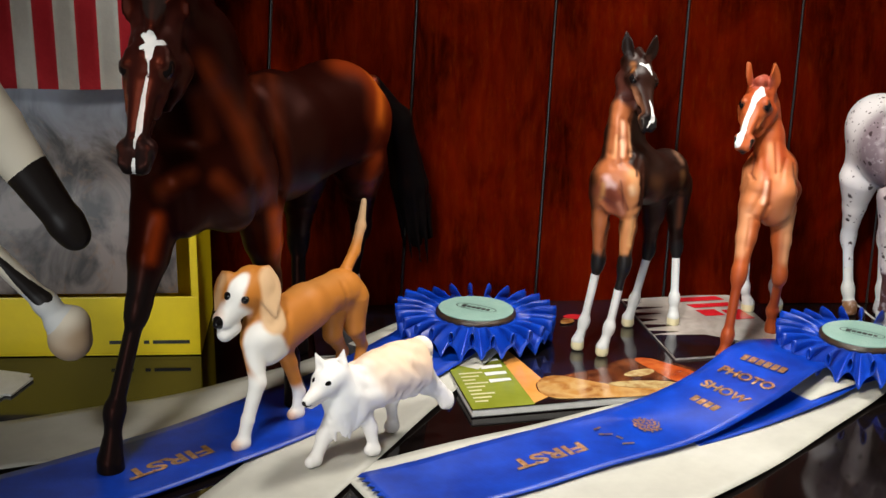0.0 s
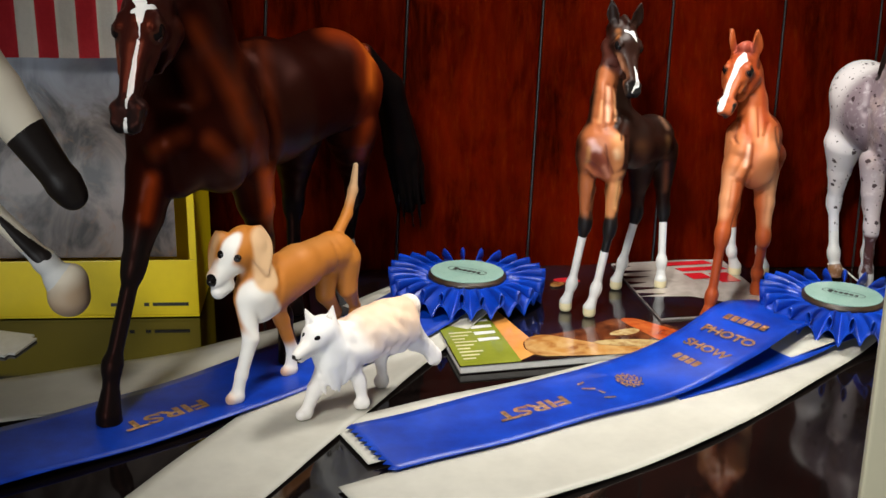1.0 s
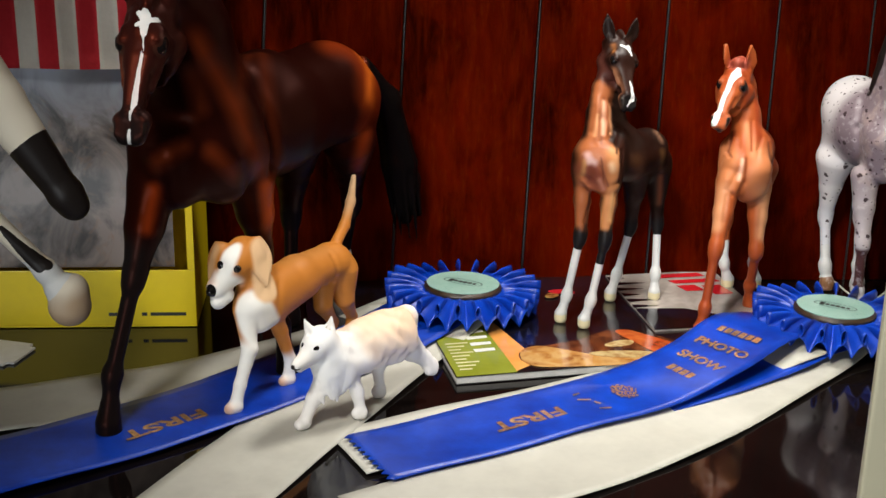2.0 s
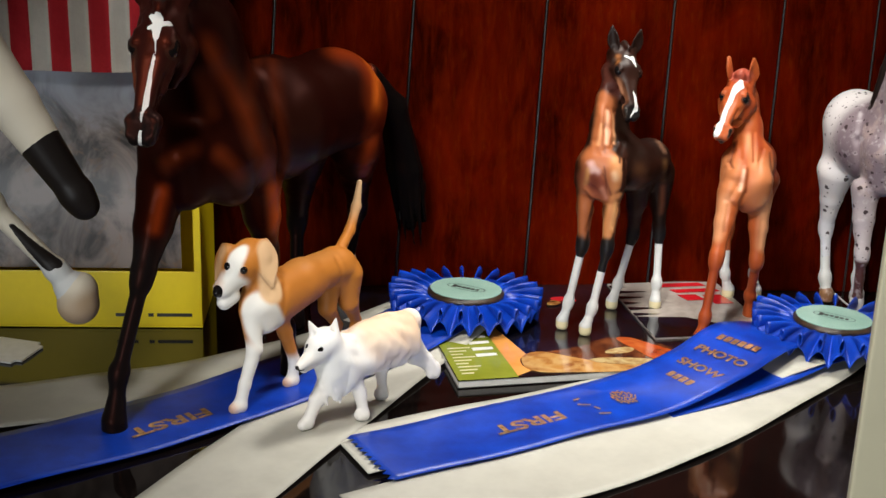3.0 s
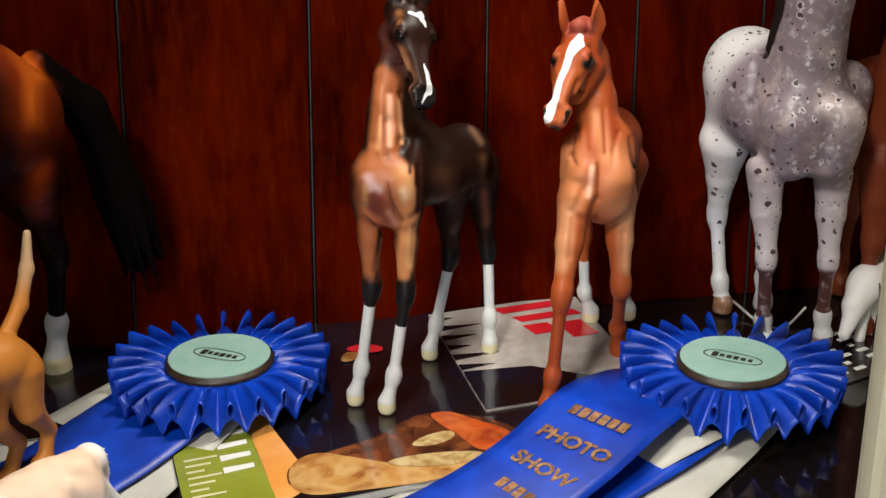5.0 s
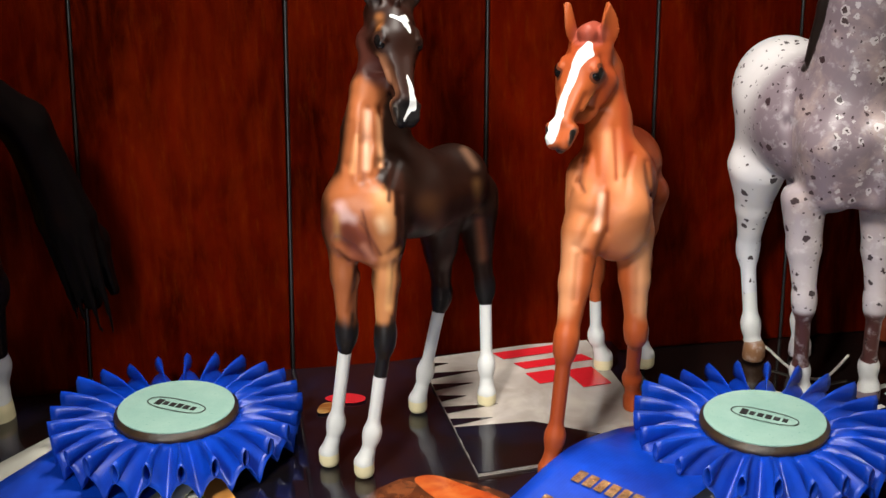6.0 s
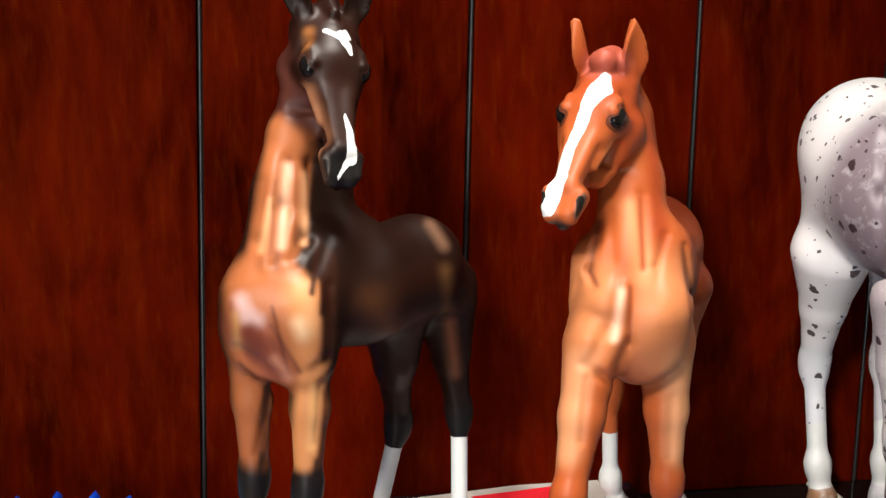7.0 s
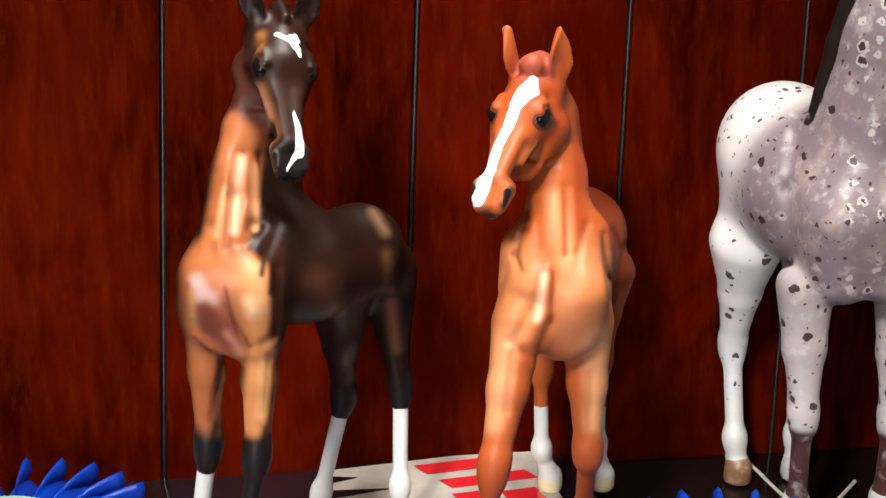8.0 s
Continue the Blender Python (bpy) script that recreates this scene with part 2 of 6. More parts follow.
class Clay:
    """A solid built from tapered round bars that flow into one another, then skinned as one mesh."""

    def __init__(self, step):
        self.step, self.bars, self.fine, self.folds, self.late, self.gain = step, [], [], [], False, 1.0

    def add(self, a, b, ra, rb, k=0.003):
        (self.fine if self.late else self.bars).append((1, vec(*a), vec(*b), ra, rb, k))
        return self

    def cut(self, a, b, ra, rb, k=0.0012):
        (self.fine if self.late else self.bars).append((-1, vec(*a), vec(*b), ra, rb, k))
        return self

    def leaf(self, root, tip, width, thick, front, cup=0.6, k=0.0006):
        """A cupped blade, such as an ear, added last."""
        self.fine.append((2, vec(*root), vec(*tip), width, thick, k, unit(vec(*front)), cup))
        return self

    def fold(self, pts, width, depth, axis, reach=0.014):
        """A groove (or, with depth below nought, a swell) along a line, carved as seen along the axis."""
        for a, b in zip(pts, pts[1:]):
            self.folds.append((vec(*a), vec(*b), width, depth * self.gain, unit(vec(*axis)), reach))
        return self

    @staticmethod
    def flat_gap(p, a, b, axis):
        """Distance to a line as seen along an axis, and how far behind the line a point lies."""
        q = p - a
        deep = q @ axis
        q = q - deep[..., None] * axis
        ab = b - a
        ab = ab - (ab @ axis) * axis
        t = np.clip((q @ ab) / max(ab @ ab, 1e-12), 0, 1)
        return np.linalg.norm(q - t[..., None] * ab, axis=-1), deep

    def chain(self, pts, radii, k=0.003):
        for (p, q), (r, s) in zip(zip(pts, pts[1:]), zip(radii, radii[1:])):
            self.add(p, q, r, s, k)
        return self

    @staticmethod
    def gap(p, a, b, ra, rb):
        ab = b - a
        t = np.clip(((p - a) @ ab) / max(ab @ ab, 1e-12), 0, 1)
        return np.linalg.norm(p - (a + t[..., None] * ab), axis=-1) - (ra + (rb - ra) * t)

    def skin(self, ground=None, slim=0.0):
        h = self.step
        solid = [b[:6] for b in self.bars + self.fine if b[0] > 0]
        low = np.min([np.minimum(a - ra, b - rb) for _, a, b, ra, rb, _ in solid], 0) - 4 * h
        high = np.max([np.maximum(a + ra, b + rb) for _, a, b, ra, rb, _ in solid], 0) + 4 * h
        n = np.ceil((high - low) / h).astype(int) + 1
        field = np.full(n, 0.02, np.float32)
        box = lambda lo, hi: tuple(np.clip([np.floor((lo - low) / h).astype(int), np.ceil((hi - low) / h).astype(int) + 1], 0, n))
        for step in (self.bars, self.fine):
            if step is self.fine:
                field += np.float32(slim)
                self.carve(field, low, n)
            for bar in step:
                sign, a, b, ra, rb, k = bar[:6]
                m = max(0.004, 1.5 * k) + (ra if sign == 2 else 0)
                i0, i1 = box(np.minimum(a - ra, b - rb) - m, np.maximum(a + ra, b + rb) + m)
                cut = tuple(slice(s, e) for s, e in zip(i0, i1))
                grid = np.stack(np.meshgrid(*[low[d] + h * np.arange(i0[d], i1[d]) for d in range(3)], indexing="ij"), -1)
                d = (self.blade(grid, *bar) if sign == 2 else self.gap(grid, a, b, ra, rb)).astype(np.float32)
                f = field[cut]
                if sign > 0:
                    e = np.maximum(k - np.abs(f - d), 0) / k
                    field[cut] = np.minimum(f, d) - e * e * k * 0.25
                else:
                    e = np.maximum(k - np.abs(f + d), 0) / k
                    field[cut] = np.maximum(f, -d) + e * e * k * 0.25
        if ground is not None:
            z = low[2] + h * np.arange(n[2])
            field = np.maximum(field, (ground - z)[None, None, :].astype(np.float32))
        return self.nets(field, low, h)

    @staticmethod
    def blade(p, sign, root, tip, width, thick, k, front, cup):
        along = tip - root
        length = np.linalg.norm(along)
        along = along / length
        front = unit(front - along * (front @ along))
        side = np.cross(along, front)
        q = p - root
        u = np.clip((q @ along) / length, 0, 1)
        w = width * np.maximum(np.sin(np.pi * (0.16 + 0.84 * u)), 0.01) ** 1.05
        v = (q @ side) / w
        e = np.sqrt(v * v + ((q @ front - cup * w * np.minimum(v * v, 1.3)) / thick) ** 2) - 1
        return np.maximum(e * thick, np.abs((q @ along) / length - 0.5) * length - 0.5 * length)

    def carve(self, field, low, n):
        h = self.step
        for a, b, width, depth, axis, reach in self.folds:
            m = 2.2 * width + reach
            i0 = np.clip(np.floor((np.minimum(a, b) - m - low) / h).astype(int), 0, n)
            i1 = np.clip(np.ceil((np.maximum(a, b) + m - low) / h).astype(int) + 1, 0, n)
            cut = tuple(slice(s, e) for s, e in zip(i0, i1))
            grid = np.stack(np.meshgrid(*[low[d] + h * np.arange(i0[d], i1[d]) for d in range(3)], indexing="ij"), -1)
            d, deep = self.flat_gap(grid, a, b, axis)
            fade = np.clip(2 - 2 * np.abs(deep) / reach, 0, 1)
            field[cut] += (depth * np.exp(-((d / width) ** 2)) * fade).astype(np.float32)

    @staticmethod
    def nets(f, low, h):
        """Naive surface nets."""
        inside = f < 0
        corner = [(i, j, k) for i in (0, 1) for j in (0, 1) for k in (0, 1)]
        n = np.array(f.shape) - 1
        take = lambda g, c: g[c[0] : c[0] + n[0], c[1] : c[1] + n[1], c[2] : c[2] + n[2]]
        count = sum(take(inside, c).astype(np.int8) for c in corner)
        live = (count > 0) & (count < 8)
        cells = np.argwhere(live)
        total, hits = np.zeros((len(cells), 3)), np.zeros(len(cells))
        at = lambda c: f[cells[:, 0] + c[0], cells[:, 1] + c[1], cells[:, 2] + c[2]].astype(float)
        for c in corner:
            for axis in range(3):
                if c[axis] == 0:
                    e = tuple(v + (d == axis) for d, v in enumerate(c))
                    u, v = at(c), at(e)
                    cross = (u < 0) != (v < 0)
                    t = np.where(cross, u / np.where(cross, u - v, 1), 0)
                    p = np.array(c, float)[None] + t[:, None] * np.eye(3)[axis]
                    total += np.where(cross[:, None], p, 0)
                    hits += cross
        verts = low + h * (cells + total / hits[:, None])
        index = np.full(n, -1, np.int64)
        index[tuple(cells.T)] = np.arange(len(cells))
        faces = []
        for axis in range(3):
            b, c = (axis + 1) % 3, (axis + 2) % 3
            sl = [slice(1, -1)] * 3
            sl[axis] = slice(0, -1)
            nx = [slice(1, -1)] * 3
            nx[axis] = slice(1, None)
            e = np.argwhere(inside[tuple(sl)] != inside[tuple(nx)])
            e[:, b] += 1
            e[:, c] += 1
            flip = ~inside[tuple(e.T)]
            quad = []
            for db, dc in ((1, 1), (0, 1), (0, 0), (1, 0)):
                g = e.copy()
                g[:, b] -= db
                g[:, c] -= dc
                quad.append(index[tuple(g.T)])
            quad = np.stack(quad, 1)
            quad[flip] = quad[flip][:, ::-1]
            faces.append(quad)
        return verts, np.concatenate(faces)


def figurine(name, clay, mat, base, coat, patches, marks, label, category, ground=0.0, group="", slim=0.0):
    """patches: soft-edged areas of colour, some of them highlight or crease shade (a, b, radius, softness, colour).
    marks: hard painted areas by name (a, b, radius_a, radius_b).
    """
    verts, faces = clay.skin(ground, slim)
    me = bpy.data.meshes.new(name)
    me.from_pydata((verts - base).tolist(), [], faces.tolist())
    colour = np.tile(np.array([*coat, 1.0]), (len(verts), 1))
    for a, b, radius, soft, tint, *way in patches:
        if way:
            d, deep = Clay.flat_gap(verts, vec(*a), vec(*b), unit(vec(*way[0])))
            d = d - radius + np.where(deep > way[1], 1, 0)
        else:
            d = Clay.gap(verts, vec(*a), vec(*b), radius, radius)
        w = np.clip(0.5 - d / soft, 0, 1)
        w = (w * w * (3 - 2 * w))[:, None]
        colour[:, :3] = colour[:, :3] * (1 - w) + w * np.array(tint)
    me.attributes.new("coat", "FLOAT_COLOR", "POINT").data.foreach_set("color", colour.ravel())
    for key, areas in marks.items():
        d = np.full(len(verts), 0.05)
        for a, b, ra, rb, *way in areas:
            if way:
                flat, deep = Clay.flat_gap(verts, vec(*a), vec(*b), unit(vec(*way[0])))
                ab = vec(*b) - vec(*a)
                t = np.clip((verts - vec(*a)) @ ab / max(ab @ ab, 1e-12), 0, 1)
                d = np.minimum(d, np.where(deep > way[1], 0.05, flat - ra - (rb - ra) * t))
            else:
                d = np.minimum(d, Clay.gap(verts, vec(*a), vec(*b), ra, rb))
        me.attributes.new(key, "FLOAT", "POINT").data.foreach_set("value", d)
    ob = finish(name, me, mat)
    ob.location = base
    return tagged(ob, label, category, group)


def paint(name, rough=0.36, coat=0.15, spots=False, ragged=0.0002, grain=0.25, pearl=None, specular=0.3):
    """Airbrushed model paint: a sprayed coat, then hard markings."""
    m = Nodes(name, rough, 0, coat, 0.25, specular)
    if pearl:
        warm = m.node("ShaderNodeSeparateColor", 0, {"Color": m.attr("coat", 0)})
        m.put(m.out, "Specular Tint", (*pearl, 1)), m.put(m.out, "Specular IOR Level", m.math("MINIMUM", m.math("MULTIPLY", warm, 16.0), specular))
    where = m.place()
    fine, wide = m.noise(where, 900, 3), m.noise(where, 90, 4)
    rag = m.math("MULTIPLY", m.math("SUBTRACT", m.noise(where, 420, 3), 0.5), ragged * 4)
    base = m.mix(m.math("MULTIPLY", wide, grain), m.attr("coat", 0), (0.5, 0.5, 0.5), "SOFT_LIGHT")
    if spots:
        warp = m.node("ShaderNodeVectorMath", 0, {0: where, 1: m.node("ShaderNodeVectorMath", 0, {0: m.node("ShaderNodeTexNoise", 1, {"Vector": where, "Scale": 420.0}), "Scale": 0.003}, operation="SCALE")}, operation="ADD")
        blush = m.noise(where, 80, 4, 0.6, 0.3)
        base = m.mix(m.math("MULTIPLY", m.ramp(blush, 0.48, 0.7, (0, 0, 0), (0.5, 0.5, 0.5)), m.math("LESS_THAN", m.attr("ring"), 0.012)), base, (0.5, 0.38, 0.33))
        base = m.mix(m.ramp(m.noise(where, 240, 3, 0.6, 0.2), 0.54, 0.74, (0, 0, 0), (0.4, 0.4, 0.4)), base, (0.72, 0.69, 0.7))
        ringed = m.math("LESS_THAN", m.attr("ring"), 0.0)
        for scale, least, grow in ((215.0, 0.35, 0.5), (420.0, 0.5, 0.55)):
            cell = m.tree.nodes.new("ShaderNodeTexVoronoi")
            m.put(cell, "Vector", warp), m.put(cell, "Scale", scale), m.put(cell, "Randomness", 1.0)
            pick = m.node("ShaderNodeSeparateColor", 0, {"Color": cell.outputs["Color"]})
            d = m.math("SUBTRACT", cell.outputs["Distance"], m.math("MULTIPLY", m.math("SUBTRACT", pick, least), grow))
            if scale < 300:
                halo = m.math("MULTIPLY", m.math("LESS_THAN", d, 0.16), m.math("MULTIPLY", m.math("GREATER_THAN", pick, least), ringed))
                base = m.mix(m.math("MULTIPLY", halo, 0.6), base, (0.62, 0.58, 0.58))
            base = m.mix(m.math("MULTIPLY", m.math("LESS_THAN", d, 0.0), 0.93), base, (0.025, 0.01, 0.012))
    hard = lambda key: m.math("LESS_THAN", m.math("ADD", m.attr(key), rag), 0.0)
    base = m.mix(hard("white"), base, m.ramp(wide, 0.3, 0.7, (0.56, 0.57, 0.56), (0.63, 0.63, 0.61)))
    base = m.mix(hard("dark"), base, (0.012, 0.009, 0.008))
    base = m.mix(m.math("MULTIPLY", hard("lid"), 0.75), base, (0.03, 0.012, 0.008))
    shine = m.math("LESS_THAN", m.attr("gloss"), 0.0)
    base = m.mix(shine, base, (0.006, 0.005, 0.005))
    m.colour(base)
    m.put(m.out, "Roughness", m.math("SUBTRACT", m.math("ADD", m.math("MULTIPLY", fine, 0.12), rough - 0.06), m.math("MULTIPLY", shine, rough - 0.1)))
    m.bump(m.math("ADD", m.math("MULTIPLY", fine, 0.3), wide), 0.1, 0.0006)
    return m.mat


def horse_head(c, poll, nose, side, ear_a, ear_b, marks, s=None, ears=0.3, k=0.0025, adult=False, turn=(0.3, 0.3), wide=1.0):
    """A horse's head from poll to muzzle. side: towards its left ear; ear_a, ear_b: ways of its left and right ears."""
    poll, nose, side = vec(*poll), vec(*nose), unit(vec(*side))
    s = s or np.linalg.norm(nose - poll)
    ln = unit(nose - poll)
    side = unit(side - ln * (side @ ln))
    up = np.cross(side, ln)
    up = -up if up @ vec(0, -1, 0.4) < 0 else up
    P = lambda l, n, w: poll + s * (l * ln + n * up + w * wide * side)
    q = 1.12 if adult else 1.16
    c.gain = 1.0
    for w in (1, -1):
        c.add(P(0.04, -0.05, 0.14 * w * (wide - 1)), P(0.3, -0.02, 0.16 * w * (wide - 1)), 0.165 * s, 0.185 * s, k)
    c.add(P(0.16, 0.05, 0), P(0.3, 0.045, 0), 0.12 * s, 0.12 * s, k)
    for w in (1, -1):
        c.add(P(0.24, -0.14, 0.085 * w), P(0.44, -0.14, 0.075 * w), 0.14 * s * q, 0.1 * s * q, 0.6 * k)
        c.add(P(0.24, 0.07, 0.1 * w), P(0.34, 0.06, 0.1 * w), 0.05 * s, 0.04 * s, 0.5 * k)
        c.add(P(0.42, -0.01, 0.12 * w / wide), P(0.64, -0.03, 0.09 * w / wide), 0.05 * s, 0.036 * s, k)
        c.add(P(0.32, 0.03, 0.045 * w), P(0.82, 0.025, 0.03 * w), 0.098 * s, 0.062 * s, k)
        c.add(P(0.84, -0.03, 0.045 * w / wide), P(0.95, -0.05, 0.04 * w / wide), 0.092 * s, 0.072 * s, 0.5 * k)
        c.add(P(0.86, 0.01, 0.085 * w / wide), P(0.95, -0.01, 0.085 * w / wide), 0.05 * s, 0.042 * s, 0.3 * k)
        c.fold([P(0.47, -0.095, 0.1 * w), P(0.72, -0.09, 0.1 * w)], 0.045 * s, 0.03 * s, side * w, 0.14 * s)
        c.fold([P(0.56, 0.035, 0.1 * w), P(0.78, 0.03, 0.1 * w)], 0.035 * s, 0.018 * s, side * w, 0.14 * s)
        c.fold([P(0.42, -0.26, 0.1 * w), P(0.5, -0.13, 0.1 * w), P(0.44, -0.05, 0.1 * w)], 0.03 * s, 0.018 * s, side * w, 0.14 * s)
        c.fold([P(0.2, 0.06, 0.13 * w), P(0.24, 0.03, 0.13 * w)], 0.04 * s, 0.025 * s, side * w, 0.14 * s)
    for w in () if adult else (1, -1):
        c.add(P(0.3, -0.19, 0.06 * w), P(0.54, -0.17, 0.045 * w), 0.135 * s, 0.1 * s, k)
    c.add(P(0.4, -0.13, 0), P(0.86, -0.1, 0), 0.09 * s, 0.062 * s, k)
    c.add(P(0.9, -0.13, 0.0), P(0.94, -0.125, 0), 0.062 * s, 0.056 * s, 0.4 * k)
    c.late = True
    for w in (1, -1):
        c.cut(P(0.9, 0.03, 0.13 * w / wide), P(0.955, -0.02, 0.12 * w / wide), 0.03 * s, 0.026 * s, 0.012 * s)
        c.cut(P(1.03, -0.1, 0.06 * w), P(0.82, -0.115, 0.125 * w), 0.013 * s, 0.011 * s, 0.015 * s)
        c.add(P(0.345, 0.07, 0.122 * w), P(0.37, 0.065, 0.12 * w), 0.05 * s, 0.047 * s, 0.003 * s)
        c.add(P(0.27, 0.1, 0.115 * w), P(0.36, 0.12, 0.11 * w), 0.022 * s, 0.02 * s, 0.03 * s)
        marks["gloss"].append((P(0.345, 0.07, 0.122 * w), P(0.37, 0.065, 0.12 * w), 0.0515 * s, 0.0485 * s))
        marks["lid"].append((P(0.33, 0.07, 0.122 * w), P(0.385, 0.065, 0.12 * w), 0.061 * s, 0.055 * s))
        marks["dark"].append((P(0.91, 0.02, 0.115 * w / wide), P(0.95, -0.015, 0.112 * w / wide), 0.034 * s, 0.03 * s))
    for w, way, open_out in ((1, vec(*ear_a), turn[0]), (-1, vec(*ear_b), turn[1])):
        root = P(0.03, 0.02, 0.1 * w)
        tip = root + unit(way) * ears * s
        c.add(root, root + 0.18 * (tip - root), 0.055 * s, 0.045 * s, 0.04 * s)
        c.leaf(root, tip, 0.082 * s, 0.022 * s + 0.0004, vec(open_out * w * side[0], open_out * w * side[1] - 0.8, 0.1))
    c.late = False
    return P


def horse_leg(c, pts, r, hoof, k=0.0025, hind=False):
    """pts: root, knee or hock, fetlock, hoof; r: radii at root, mid, knee, cannon, fetlock, pastern."""
    root, knee, fet, foot = (vec(*p) for p in pts)
    mid = root + 0.45 * (knee - root)
    c.add(root, mid, r[0], r[1], k).add(mid, knee, r[1], r[2] * 0.85, k)
    c.add(knee + 0.06 * (root - knee), knee + 0.07 * (fet - knee), r[2], r[2] * 0.92, k)
    c.add(knee, fet, r[3] * 1.05, r[3], k)
    back = unit(vec(*(root - foot)) * vec(1, 1, 0) + vec(0, 0.6, 0) * 1e-3)
    if hind:
        c.add(knee, knee + vec(0, 0.9 * r[2], 0.5 * r[2]), r[2] * 0.7, r[2] * 0.55, k)
    c.add(knee + vec(0, 0.5 * r[3], 0), fet + vec(0, 0.8 * r[3], 0), r[3] * 0.6, r[3] * 0.7, 0.6 * k)
    c.add(fet + 0.04 * (knee - fet), fet - 0.03 * (knee - fet), r[4], r[4] * 0.9, k)
    top = fet + 0.55 * (foot - fet)
    c.add(fet, top, r[5] * 1.05, r[5], k)
    c.add(top, foot + vec(0, 0, 0.35 * hoof), hoof * 0.82, hoof, 0.4 * k)
    c.add(foot + vec(0, 0, 0.3 * hoof), foot - vec(0, 0, 0.3 * hoof), hoof, hoof * 1.06, 0.4 * k)


def fresh():
    return {"white": [], "dark": [], "gloss": [], "lid": [], "ring": []}


PAINT_SATIN, PAINT_SPOTTED, PAINT_DOG = paint("airbrushed_satin_paint", 0.44, 0.0, specular=0.2), paint("spotted_satin_paint", 0.38, 0.1, spots=True), paint("matte_figure_paint", 0.5, 0.05)
PAINT_BAY = paint("pearly_bay_paint", 0.4, 0.03, pearl=(1.0, 0.13, 0.02), specular=0.22)
FOAL_FORE, FOAL_HIND = (0.0075, 0.0056, 0.0046, 0.0031, 0.0038, 0.0032), (0.0098, 0.006, 0.0046, 0.0031, 0.0038, 0.0032)
TAN, UMBER, SOOT, HORN = (0.29, 0.088, 0.03), (0.01, 0.003, 0.0015), (0.007, 0.006, 0.006), (0.7, 0.62, 0.38)


def dark_foal():
    c, m = Clay(0.0006), fresh()
    c.gain = 1.15
    fr = [(0.0285, -0.077, 0.096), (0.0275, -0.0825, 0.058), (0.0215, -0.0815, 0.021), (0.0182, -0.083, 0.009)]
    fl = [(0.0432, -0.083, 0.096), (0.0405, -0.09, 0.058), (0.034, -0.091, 0.021), (0.0305, -0.0925, 0.009)]
    hl = [(0.064, -0.052, 0.088), (0.066, -0.042, 0.051), (0.058, -0.047, 0.021), (0.0545, -0.049, 0.009)]
    hr = [(0.0788, -0.043, 0.087), (0.0838, -0.0365, 0.051), (0.0825, -0.046, 0.021), (0.082, -0.0485, 0.009)]
    ahead = (-0.046, 0.925, -0.377)
    # barrel, quarters, shoulders
    c.add((0.0355, -0.0775, 0.1015), (0.055, -0.061, 0.1005), 0.0132, 0.0158).add((0.055, -0.061, 0.1005), (0.0695, -0.047, 0.0985), 0.0158, 0.0145)
    c.add((0.071, -0.046, 0.1), (0.0752, -0.039, 0.092), 0.0138, 0.0105)
    c.add((0.047, -0.071, 0.112), (0.053, -0.06, 0.112), 0.0085, 0.0085, 0.005)
    c.add((0.029, -0.075, 0.104), (0.0282, -0.0775, 0.095), 0.0068, 0.0072, 0.006).add((0.0435, -0.079, 0.105), (0.0435, -0.083, 0.093), 0.0072, 0.0062, 0.006)
    c.add((0.0318, -0.084, 0.101), (0.0315, -0.083, 0.092), 0.007, 0.006, 0.006).add((0.0405, -0.0865, 0.101), (0.0418, -0.0865, 0.09), 0.0072, 0.0055, 0.006)
    c.add((0.0362, -0.0868, 0.101), (0.0368, -0.0845, 0.0905), 0.008, 0.0065, 0.004)
    c.add((0.0802, -0.042, 0.092), (0.081, -0.042, 0.075), 0.009, 0.006, 0.004).add((0.066, -0.049, 0.092), (0.066, -0.049, 0.075), 0.0095, 0.0065, 0.004)
    c.add((0.0425, -0.086, 0.1055), (0.044, -0.0882, 0.093), 0.0062, 0.005, 0.003).add((0.0303, -0.0838, 0.1035), (0.0298, -0.0835, 0.094), 0.0064, 0.0056, 0.003)
    c.cut((0.0364, -0.0985, 0.106), (0.0385, -0.0975, 0.0905), 0.0022, 0.0016, 0.004)
    c.cut((0.0255, -0.0895, 0.0945), (0.0335, -0.0935, 0.0882), 0.001, 0.001, 0.003).cut((0.0465, -0.0925, 0.0925), (0.0405, -0.0955, 0.088), 0.001, 0.001, 0.003)
    # neck
    c.add((0.0362, -0.0785, 0.106), (0.0373, -0.0665, 0.1262), 0.0124, 0.0078, 0.006).add((0.0373, -0.0665, 0.1262), (0.0402, -0.0575, 0.139), 0.0078, 0.0064, 0.003)
    c.add((0.0402, -0.0575, 0.139), (0.0475, -0.0465, 0.157), 0.0064, 0.0068, 0.003)
    c.add((0.047, -0.063, 0.113), (0.0482, -0.051, 0.137), 0.0088, 0.0072, 0.005)
    c.fold([(0.0400, -0.0740, 0.1380), (0.0380, -0.0740, 0.1250), (0.0350, -0.0740, 0.1110)], 0.0025, 0.0012, ahead, 0.024)
    c.fold([(0.0330, -0.0740, 0.1320), (0.0310, -0.0740, 0.1170), (0.0310, -0.0740, 0.1090)], 0.0019, 0.00071, ahead, 0.024)
    c.fold([(0.0360, -0.0740, 0.1380), (0.0330, -0.0740, 0.1130)], 0.0032, -0.00085, ahead, 0.024)
    c.fold([(0.0420, -0.0740, 0.1340), (0.0390, -0.0740, 0.1140)], 0.0032, -0.00074, ahead, 0.024)
    c.fold([(0.0440, -0.0740, 0.1370), (0.0420, -0.0740, 0.1170), (0.0390, -0.0740, 0.1120)], 0.0021, 0.0013, ahead, 0.024)
